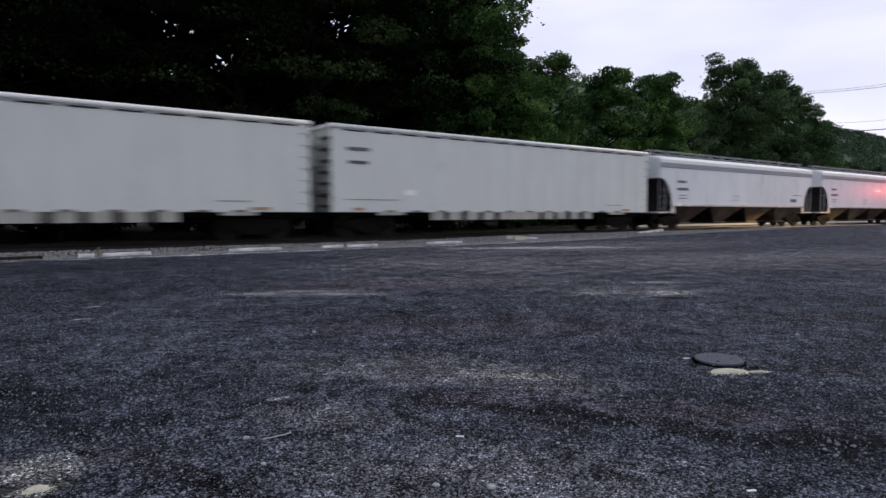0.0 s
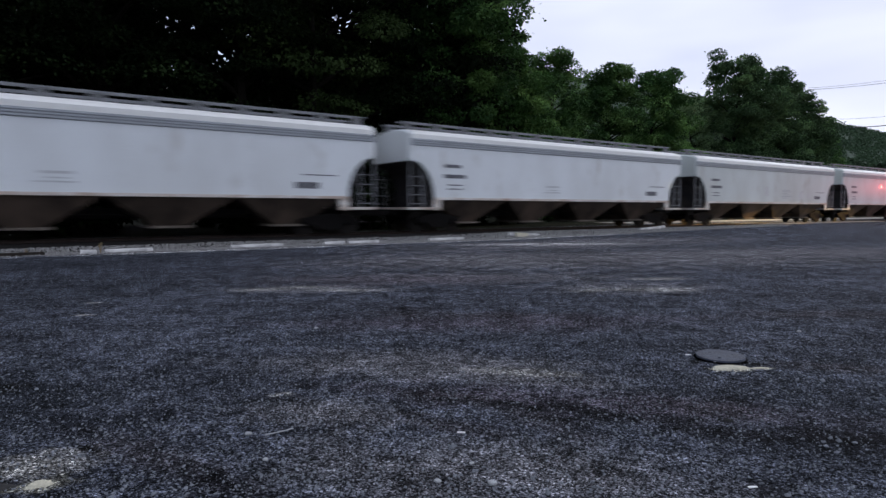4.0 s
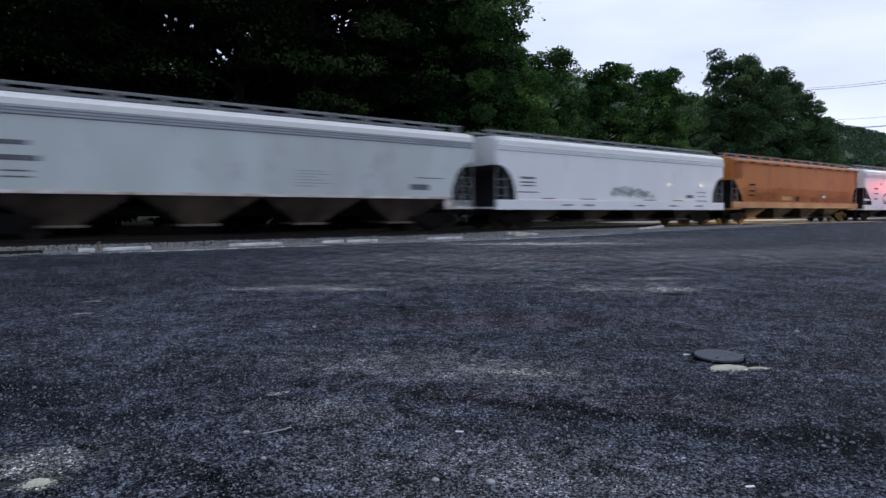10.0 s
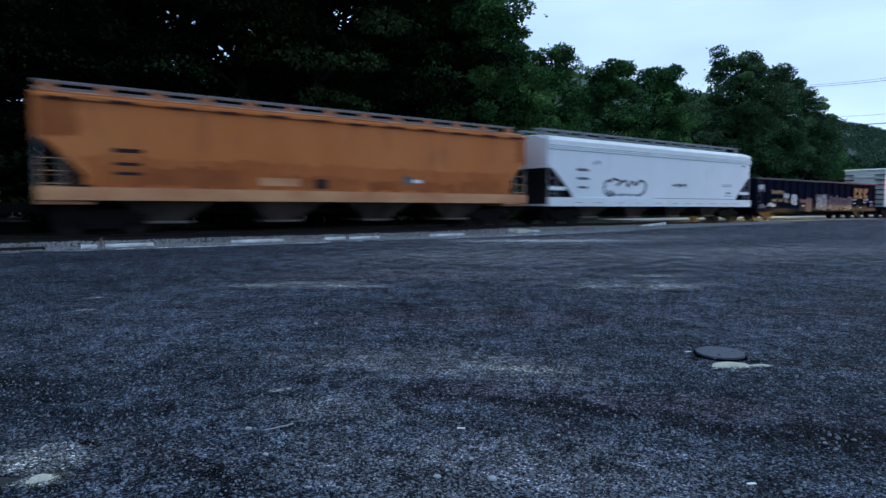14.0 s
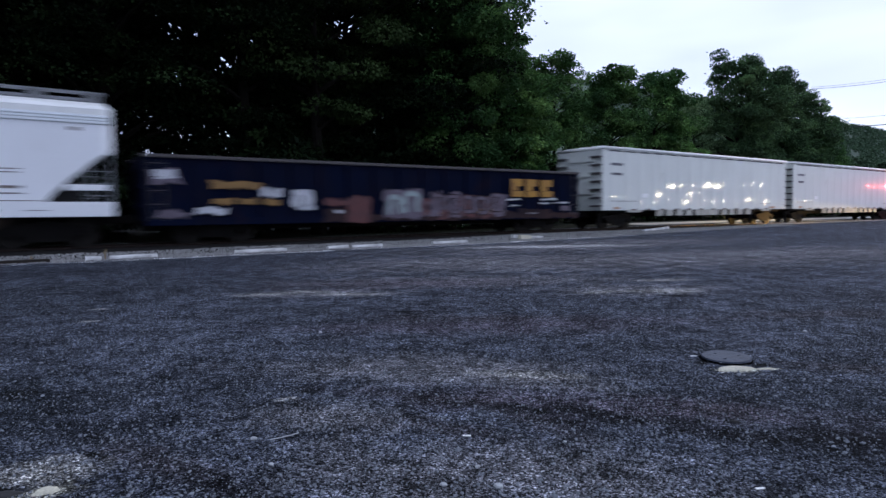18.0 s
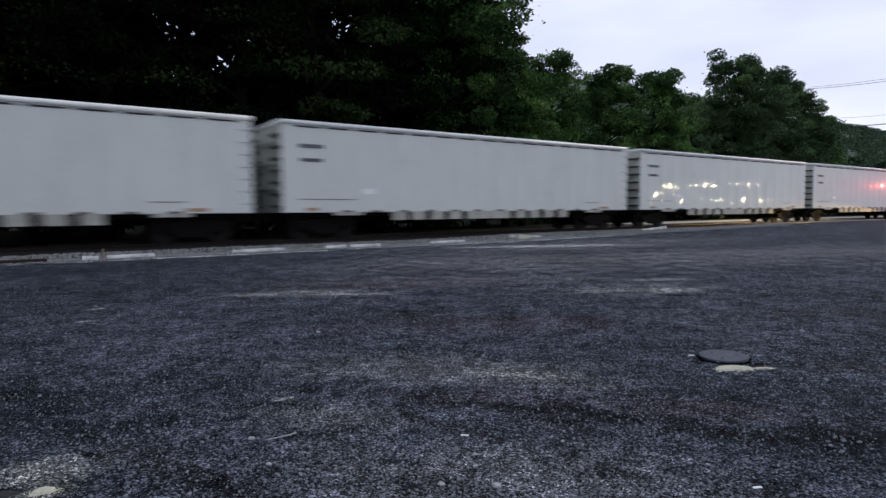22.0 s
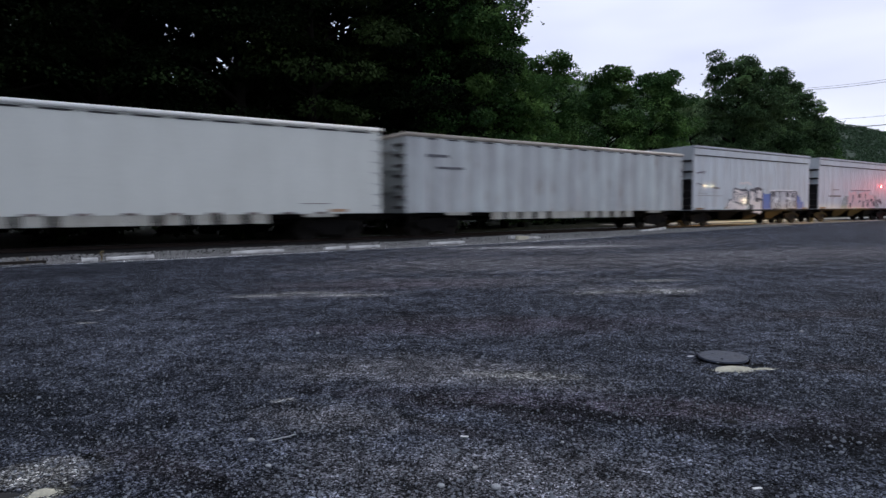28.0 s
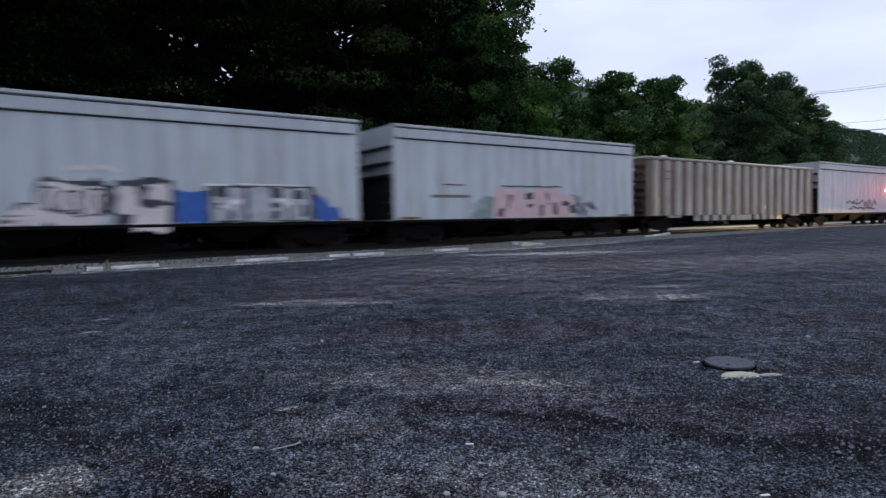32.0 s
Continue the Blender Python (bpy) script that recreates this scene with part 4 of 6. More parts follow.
        # the sheet's shade is put into its dark colour
        part("slope_sheet", bm, M_DARK, car, "slope sheet at the end, its shade painted dark")
        if sill[1] - sill[0] < 0.3:
            for y in (-HALF + 0.02, HALF - 0.02):
                xa, xb = x1 - way * (cut_len - 0.03), x1 - way * (cut_len + 0.36)
                part("bolster_plate", boxed(min(xa, xb), max(xa, xb), y - 0.02, y + 0.02, 0.93, 1.355, 0.008), sill_paint, end)
        for y in (-HALF + 0.06, HALF - 0.06):
            for dx in (0.05, 0.62):
                bm = boxed(x1 - way * dx - 0.018, x1 - way * dx + 0.018, y - 0.02, y + 0.02, 1.05, low(x1 - way * dx) + 0.1)
                part("post", bm, M_PALE_IRON, end)
        for y in (-HALF + 0.1, HALF - 0.1):
            ladder(car, x1 - way * 0.10, way, 1.1, 2.4, 4, y, M_PALE_IRON if paint is not M_ORANGE else M_ORANGE_PALE, 0.65, 0.03)
    # four discharge bays
    n_bay = 4
    span = 2 * (half - cut_len - 0.15)
    for b in range(n_bay):
        c = -span / 2 + span * (b + 0.5) / n_bay
        w, g = span / n_bay / 2 * 0.98, 0.5
        bm = bmesh.new()
        top4 = [bm.verts.new(v) for v in ((c - w, -1.5, 1.37), (c + w, -1.5, 1.37), (c + w, 1.5, 1.37), (c - w, 1.5, 1.37))]
        low4 = [bm.verts.new(v) for v in ((c - g, -0.85, 0.42), (c + g, -0.85, 0.42), (c + g, 0.85, 0.42), (c - g, 0.85, 0.42))]
        bm.faces.new(top4)
        bm.faces.new(low4[::-1])
        for i in range(4):
            j = (i + 1) % 4
            bm.faces.new((top4[j], top4[i], low4[i], low4[j]))
        bay = part("hopper_bay", bm, bay_mat, car, "dusty sloping discharge hopper")
        bm = boxed(c - g - 0.16, c + g + 0.16, -1.0, 1.0, 0.34, 0.42, 0.015)
        part("outlet_gate", bm, M_GATE, bay, "outlet gate painted pale for the light on it")
    # roof walk and hatches
    shared, slat = None, None
    for y in (-0.62, 0.62):
        out = math.copysign(0.22, y)
        walk_ob = part("roof_walk", boxed(-half + 0.1, half - 0.1, y + out - 0.012, y + out + 0.012, top + 0.112, top + 0.145), M_WALKWAY, car, "thin steel grating walkway on the roof")
        for j in range(4):
            if slat is None:
                ob = part("slat", boxed(-half + 0.1, half - 0.1, -0.012, 0.012, top + 0.118, top + 0.143), M_WALKWAY, walk_ob)
                slat = ob.data
            else:
                ob = new("slat", slat)
                ob.parent = walk_ob
            ob.location = (0, y + out - math.copysign(0.11 * (j + 1), y), 0)
        for i in range(13):
            if shared is None:
                ob = part("bracket", boxed(-0.2, 0.2, -0.03, 0.03, ridge - 0.10, top + 0.111), M_BRACKET if band else M_RUST_ROOF, walk_ob)
                shared = ob.data
            else:
                ob = new("bracket", shared)
                ob.parent = walk_ob
            ob.location = (-half + 0.4 + (2 * half - 0.8) * i / 12, y + math.copysign(0.12, y), 0)
    for i in range(roof_hatch):
        x = -half + 1.2 + (2 * half - 2.4) * i / (roof_hatch - 1)
        bm = bmesh.new()
        rod(bm, (x, 0, ridge - 0.02), (x, 0, ridge + 0.05), 0.30, 14, 0.27)
        part("hatch", bm, paint, car)
    bm = bmesh.new()
    bmesh.ops.create_cone(bm, cap_ends=True, segments=18, radius1=0.28, radius2=0.28, depth=0.05, matrix=Matrix.Translation((half + 0.12, 0.55, 2.2)) @ pose(0, 0, 0, 0, 90))
    rod(bm, (half - 0.3, 0.55, 2.2), (half + 0.12, 0.55, 2.2), 0.03, 6)
    part("brake_wheel", bm, M_RUNG, car)
    underside(car, half, half - 1.75, 1.02)
    return car, half


def tall_gondola(name, label, length, paint, rail_paint, rib=0.012, top=4.31, bottom=1.0, rung_mat=M_RUNG, legs=True, ribs=15, leg_mat=None, panel_paint=None):
    """High-sided open car with side posts, hanging post ends and ladder corners."""
    car = empty(name, label, "gondola car", "cars of the freight train")
    half = length / 2 - 0.58
    y = HALF - 0.03
    bm = bmesh.new()
    t = 0.06
    outer = [(-half, -y), (half, -y), (half, y), (-half, y)]
    inner = [(-half + t, -y + t), (half - t, -y + t), (half - t, y - t), (-half + t, y - t)]
    vo = [[bm.verts.new((a, b, z)) for a, b in outer] for z in (bottom, top - 0.05)]
    vi = [[bm.verts.new((a, b, z)) for a, b in inner] for z in (bottom + 0.12, top - 0.05)]
    for i in range(4):
        j = (i + 1) % 4
        bm.faces.new((vo[0][i], vo[0][j], vo[1][j], vo[1][i]))
        bm.faces.new((vi[0][j], vi[0][i], vi[1][i], vi[1][j]))
        bm.faces.new((vo[1][i], vo[1][j], vi[1][j], vi[1][i]))
    bm.faces.new(vo[0][::-1])
    bm.faces.new(vi[0])
    body = part("body", bm, panel_paint or paint, car)
    # side posts: wide shallow pressings
    pitch = (2 * half - 1.6) / ribs
    for side in (-1, 1):
        for i in range(ribs + 1):
            x = -half + 0.8 + i * pitch
            w = pitch * 0.26
            bm = bmesh.new()
            d = side * rib
            arc = [(x + w * u, d * 0.5 * (1 + math.cos(math.pi * u))) for u in (-1, -0.75, -0.5, -0.25, 0, 0.25, 0.5, 0.75, 1)] if rib < 0.03 else [(x - w, 0), (x - w * 0.75, d), (x + w * 0.75, d), (x + w, 0)]
            arc = arc if side < 0 else arc[::-1]
            lo = [bm.verts.new((a, side * y + b, bottom + 0.02)) for a, b in arc]
            hi = [bm.verts.new((a, side * y + b, top - 0.18)) for a, b in arc]
            for a in range(len(arc) - 1):
                bm.faces.new((lo[a], lo[a + 1], hi[a + 1], hi[a]))
            if rib >= 0.03:
                bm.faces.new(lo[::-1])
                bm.faces.new(hi)
            part("side_post", bm, paint, body, rounded=rib < 0.03)
    bm = bmesh.new()
    r = 0.075
    for side in (-1, 1):
        rod(bm, (-half - 0.02, side * (y - 0.01), top - r), (half + 0.02, side * (y - 0.01), top - r), r + 0.015, 10)
    for way in (-1, 1):
        rod(bm, (way * half, -y, top - r), (way * half, y, top - r), r + 0.01, 10)
    part("top_rail", bm, rail_paint, car, "rounded pale rail round the open top", True)
    # dark dashes stand for the shade in the gaps below the rail
    slot = None
    for side in (-1, 1):
        for i in range(15):
            if slot is None:
                ob = part("drain_slot", boxed(-0.5, 0.5, -0.012, 0.012, -0.028, 0.028), M_DARK, body, "dark dash painted for the shade under the top rail")
                slot = ob.data
            else:
                ob = new("drain_slot", slot)
                ob.parent = body
            ob.location = (-half + 1.0 + (2 * half - 2.0) * i / 14, side * (y + 0.006), top - 0.21)
    if legs:
        count = 11
        for side in (-1, 1):
            for i in range(count):
                x = -half + 4.85 + (2 * half - 9.7) * i / (count - 1)
                w = 0.32 if i != 5 else 0.60
                bm = boxed(x - w, x + w, min(side * y, side * (y - 0.05)), max(side * y, side * (y - 0.05)), bottom - 0.33, bottom - 0.003)
                part("hanging_plate", bm, leg_mat or M_LEG, car)
            for x in (-half + 2.6, half - 2.6):
                bm = boxed(x - 0.6, x + 0.6, min(side * y, side * (y - 0.05)), max(side * y, side * (y - 0.05)), bottom - 0.12, bottom - 0.003)
                part("jacking_pad", bm, leg_mat or M_LEG, car)
    # steps at the corners, their shadows put into dark thick bars: on the side and on the ends
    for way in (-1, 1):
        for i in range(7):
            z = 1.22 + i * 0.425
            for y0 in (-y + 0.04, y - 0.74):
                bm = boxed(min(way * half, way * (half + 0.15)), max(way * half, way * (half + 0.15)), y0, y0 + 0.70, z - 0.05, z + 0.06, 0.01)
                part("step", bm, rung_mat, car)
        if way > 0:
            for i in range(7):
                z = 1.3 + i * 0.42
                bm = boxed(half - 0.42, half - 0.04, -y - 0.04, -y - 0.025, z - 0.009, z + 0.009)
                part("grab_iron", bm, M_PALE_IRON, car)
        for z in (1.9, 2.8, 3.6):
            bm = boxed(min(way * half, way * (half + 0.09)), max(way * half, way * (half + 0.09)), -y + 0.6, y - 0.6, z - 0.06, z + 0.06, 0.02)
            part("end_beam", bm, paint, car)
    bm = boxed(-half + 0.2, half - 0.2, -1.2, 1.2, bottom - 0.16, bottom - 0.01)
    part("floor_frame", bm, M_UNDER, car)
    underside(car, half, half - 1.85, bottom - 0.02)
    return car, half


def smooth_hopper(name, label, length, paint, top=4.82, bottom=0.97):
    car = empty(name, label, "hopper car", "cars of the freight train")
    half = length / 2 - 0.78
    y = HALF - 0.02
    t = 0.08
    bm = bmesh.new()
    band = top - 0.52
    outer = [(-half, -y), (half, -y), (half, y), (-half, y)]
    inner = [(-half + t, -y + t), (half - t, -y + t), (half - t, y - t), (-half + t, y - t)]
    vo = [[bm.verts.new((a, b, z)) for a, b in outer] for z in (bottom, top)]
    vi = [[bm.verts.new((a, b, z)) for a, b in inner] for z in (bottom + 0.6, top)]
    for i in range(4):
        j = (i + 1) % 4
        bm.faces.new((vo[0][i], vo[0][j], vo[1][j], vo[1][i]))
        bm.faces.new((vi[0][j], vi[0][i], vi[1][i], vi[1][j]))
        bm.faces.new((vo[1][i], vo[1][j], vi[1][j], vi[1][i]))
    bm.faces.new(vo[0][::-1])
    bm.faces.new(vi[0])
    body = part("body", bm, paint, car)
    for side in (-1, 1):
        bm = bmesh.new()
        box(bm, -half, half, min(side * y, side * (y + 0.06)), max(side * y, side * (y + 0.06)), band, top - 0.10, 0.015)
        box(bm, -half - 0.03, half + 0.03, min(side * (y - 0.02), side * (y + 0.11)), max(side * (y - 0.02), side * (y + 0.11)), top - 0.09, top + 0.02, 0.02)
        part("top_chord", bm, paint, body, "thick beam along the top edge")
        # dark strip painted for the shade and dirt under the top beam
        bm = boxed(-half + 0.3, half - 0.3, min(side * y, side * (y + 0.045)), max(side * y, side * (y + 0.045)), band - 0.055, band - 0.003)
        part("seam", bm, M_DARK, body, "dark line of painted shade and dirt under the top beam")
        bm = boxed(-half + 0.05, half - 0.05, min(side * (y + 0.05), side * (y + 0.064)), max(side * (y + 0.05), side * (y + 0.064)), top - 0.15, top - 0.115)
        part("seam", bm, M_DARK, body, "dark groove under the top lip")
        for i in range(19):
            x = -half + 0.25 + (2 * half - 0.5) * i / 18
            w = 0.17 if i in (0, 18) else 0.11
            bm = boxed(x - w, x + w, min(side * y, side * (y + 0.012)), max(side * y, side * (y + 0.012)), bottom + 0.05, band - 0.06, 0.005)
            part("flute", bm, M_FLUTE, body, "vertical flute painted paler for the light on it")
        bm = boxed(-half, half, min(side * y, side * (y + 0.035)), max(side * y, side * (y + 0.035)), bottom - 0.08, bottom + 0.04, 0.01)
        part("bottom_chord", bm, M_UNDER, body)
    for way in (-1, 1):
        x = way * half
        # flat dark sheet and bars stand for the shade in the car's end
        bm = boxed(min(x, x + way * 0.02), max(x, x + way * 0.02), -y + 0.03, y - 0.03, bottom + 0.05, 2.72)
        part("end_recess", bm, M_DARK, car, "lower end with its shade laid on as a dark sheet")
        for z, d in ((2.72, 0.16), (3.22, 0.14), (3.86, 0.10)):
            bm = boxed(min(x, x + way * d), max(x, x + way * d), -y + 0.02, y - 0.02, z, z + 0.13, 0.01)
            part("step", bm, M_DARK, car)
        for y0 in (-y + 0.05, y - 0.55):
            for i in range(3):
                z = bottom + 0.3 + i * 0.45
                bm = boxed(min(x, x + way * 0.12), max(x, x + way * 0.12), y0, y0 + 0.5, z - 0.02, z + 0.02, 0.005)
                part("rung", bm, M_RUNG, car)
    n_bay = 3
    span = 2 * (half - 3.0)
    for b in range(n_bay):
        c = -span / 2 + span * (b + 0.5) / n_bay
        w, g = span / n_bay / 2 * 0.95, 0.45
        bm = bmesh.new()
        top4 = [bm.verts.new(v) for v in ((c - w, -1.4, 0.96), (c + w, -1.4, 0.96), (c + w, 1.4, 0.96), (c - w, 1.4, 0.96))]
        low4 = [bm.verts.new(v) for v in ((c - g, -0.9, 0.36), (c + g, -0.9, 0.36), (c + g, 0.9, 0.36), (c - g, 0.9, 0.36))]
        bm.faces.new(top4)
        bm.faces.new(low4[::-1])
        for i in range(4):
            j = (i + 1) % 4
            bm.faces.new((top4[j], top4[i], low4[i], low4[j]))
        part("hopper_bay", bm, M_UNDER, car, "grimy discharge hopper")
    underside(car, half, half - 1.6, bottom)
    return car, half


def low_gondola(name, label, length):
    car = empty(name, label, "gondola car", "cars of the freight train")
    half = length / 2 - 0.45
    top, bottom, y, t = 2.86, 0.78, HALF - 0.12, 0.05
    bm = bmesh.new()
    outer = [(-half, -y), (half, -y), (half, y), (-half, y)]
    inner = [(-half + t, -y + t), (half - t, -y + t), (half - t, y - t), (-half + t, y - t)]
    vo = [[bm.verts.new((a, b, z)) for a, b in outer] for z in (bottom, top)]
    vi = [[bm.verts.new((a, b, z)) for a, b in inner] for z in (bottom + 0.35, top)]
    for i in range(4):
        j = (i + 1) % 4
        bm.faces.new((vo[0][i], vo[0][j], vo[1][j], vo[1][i]))
        bm.faces.new((vi[0][j], vi[0][i], vi[1][i], vi[1][j]))
        bm.faces.new((vo[1][i], vo[1][j], vi[1][j], vi[1][i]))
    bm.faces.new(vo[0][::-1])
    bm.faces.new(vi[0])
    body = part("body", bm, M_NAVY, car)
    for side in (-1, 1):
        bm = boxed(-half - 0.02, half + 0.02, min(side * (y - 0.06), side * (y + 0.12)), max(side * (y - 0.06), side * (y + 0.12)), top - 0.06, top + 0.05, 0.02)
        part("top_rail", bm, M_RUNG, body, "dark top rail")
        bm = boxed(-half, half, min(side * (y - 0.04), side * (y + 0.1)), max(side * (y - 0.04), side * (y + 0.1)), bottom - 0.16, bottom + 0.1, 0.02)
        part("side_sill", bm, M_NAVY, body)
        for i in range(18):
            x = -half + 0.3 + (2 * half - 0.6) * i / 17
            bm = boxed(x - 0.06, x + 0.06, min(side * y, side * (y + 0.10)), max(side * y, side * (y + 0.10)), bottom + 0.1, top - 0.06, 0.015)
            part("side_post", bm, M_NAVY, body)
    for way in (-1, 1):
        for k in (0.5, 1.1, 1.7):
            x = way * half
            bm = boxed(min(x, x + way * 0.08), max(x, x + way * 0.08), -y, y, bottom + k - 0.06, bottom + k + 0.06, 0.015)
            part("end_beam", bm, M_NAVY, body)
        ladder(car, way * (half - 0.15), way, bottom, top - 0.15, 5, -y - 0.05, M_RUNG)
    underside(car, half, half - 2.3, bottom)
    return car, half


def ribbon(bm, rng, chain, w, y, fine=5):
    """One sprayed line through the points (x, z) of chain: a thin curved strip of uneven width, each step a little prouder."""
    pts = []
    ends = [chain[0]] + list(chain) + [chain[-1]]
    for p0, p1, p2, p3 in zip(ends, ends[1:], ends[2:], ends[3:]):
        for i in range(fine):
            f = i / fine
            pts.append(tuple(0.5 * (2 * q1 + (q2 - q0) * f + (2 * q0 - 5 * q1 + 4 * q2 - q3) * f * f + (3 * q1 - q0 - 3 * q2 + q3) * f ** 3) for q0, q1, q2, q3 in zip(p0, p1, p2, p3)))
    pts.append(chain[-1])
    rows = []
    for i, (x, z) in enumerate(pts):
        (ax, az), (bx, bz) = pts[max(0, i - 1)], pts[min(len(pts) - 1, i + 1)]
        n = max(1e-4, math.hypot(bx - ax, bz - az))
        r = w * rng.uniform(0.85, 1.15) * (0.6 if i in (0, len(pts) - 1) else 1.0)
        ox, oz, d = -(bz - az) / n * r, (bx - ax) / n * r, y - 0.00012 * i
        rows.append([bm.verts.new(v) for v in ((x + ox, d, z + oz), (x - ox, d, z - oz), (x - ox, y + 0.004, z - oz), (x + ox, y + 0.004, z + oz))])
    for r0, r1 in zip(rows, rows[1:]):
        for i in range(4):
            j = (i + 1) % 4
            bm.faces.new((r0[i], r0[j], r1[j], r1[i]))
    bm.faces.new(rows[0][::-1])
    bm.faces.new(rows[-1])
    bmesh.ops.recalc_face_normals(bm, faces=bm.faces)
    return bm


def letters(car, y, x0, x1, z0, z1, count, fill, edge, seed, fat=0.17, label="spray-painted letter shape"):
    """Unreadable spray-painted letter shapes: a thick line over a darker, wider one."""
    rng = random.Random(seed)
    w = (x1 - x0) / count
    for i in range(count):
        cx = x0 + (i + 0.5) * w
        h = (z1 - z0) / 2
        cz = (z0 + z1) / 2 + rng.uniform(-0.08, 0.08)
        chain = [(cx - 0.36 * w, cz - 0.75 * h), (cx - 0.30 * w + rng.uniform(-0.1, 0.1) * w, cz + 0.72 * h), (cx + 0.34 * w, cz + rng.uniform(0.35, 0.8) * h), (cx + rng.uniform(-0.1, 0.3) * w, cz + rng.uniform(-0.2, 0.1) * h),
                 (cx + 0.38 * w, cz - 0.7 * h)]
        if rng.random() < 0.5:
            chain.append((cx - 0.2 * w, cz - 0.8 * h))
        for grow, material, base in ((1.45, edge, 0.006), (0.85, fill, 0.012)):
            part("graffiti", ribbon(bmesh.new(), rng, chain, fat * grow, y - base), material, car, label)


def scrawl(car, y, x0, x1, z0, z1, count, material, seed, w=0.05):
    """One thin sprayed line in a running hand, looping back on itself."""
    rng = random.Random(seed)
    chain = [(x0, (z0 + z1) / 2)]
    for k in range(count):
        chain.append((x0 + (x1 - x0) * (k + 1) / count + rng.uniform(-0.35, 0.35), z0 + (z1 - z0) * (rng.uniform(0.55, 1.0) if k % 2 else rng.uniform(0.0, 0.5))))
    part("graffiti", ribbon(bmesh.new(), rng, chain, w, y - 0.004), material, car, "thin spray-painted scrawl")


def patch(car, y, material, outlines, seed, name="graffiti", label="spray-painted patch", rough=0.04):
    """Sprayed shapes: each outline is (x0, x1, z0, z1, lean), its edges uneven."""
    rng = random.Random(seed)
    for k, (x0, x1, z0, z1, lean) in enumerate(outlines):
        pts = []
        corners = ((x0, z0), (x1, z0), (x1 + lean, z1), (x0 + lean, z1))
        for (ax, az), (bx, bz) in zip(corners, corners[1:] + corners[:1]):
            n = max(2, int(math.hypot(bx - ax, bz - az) / 0.16))
            for i in range(n):
                f = i / n
                pts.append((ax + (bx - ax) * f + rng.uniform(-rough, rough), az + (bz - az) * f + rng.uniform(-rough, rough)))
        bm = bmesh.new()
        d = 0.003 + 0.0005 * (k % 4)
        plate(bm, pts, y - d, d)
        bmesh.ops.recalc_face_normals(bm, faces=bm.faces)
        part(name, bm, material, car, label)


# middles of the cars along the track at the start of the clip, first car first
MIDDLES = (-0.6, 19.3, 39.25, 59.5, 79.6, 99.7, 119.65, 139.55, 159.7, 179.65, 200.75, 220.85, 241.05, 261.35, 281.5, 299.4, 315.7, 334.0, 351.9)
TRAIN = []          # (car, middle along the track at the start)


def place_car(index, car):
    TRAIN.append((car, MIDDLES[index]))


def shoulder_rust(k):
    return 3.985 + 0.015 * math.sin(k * 1.9)


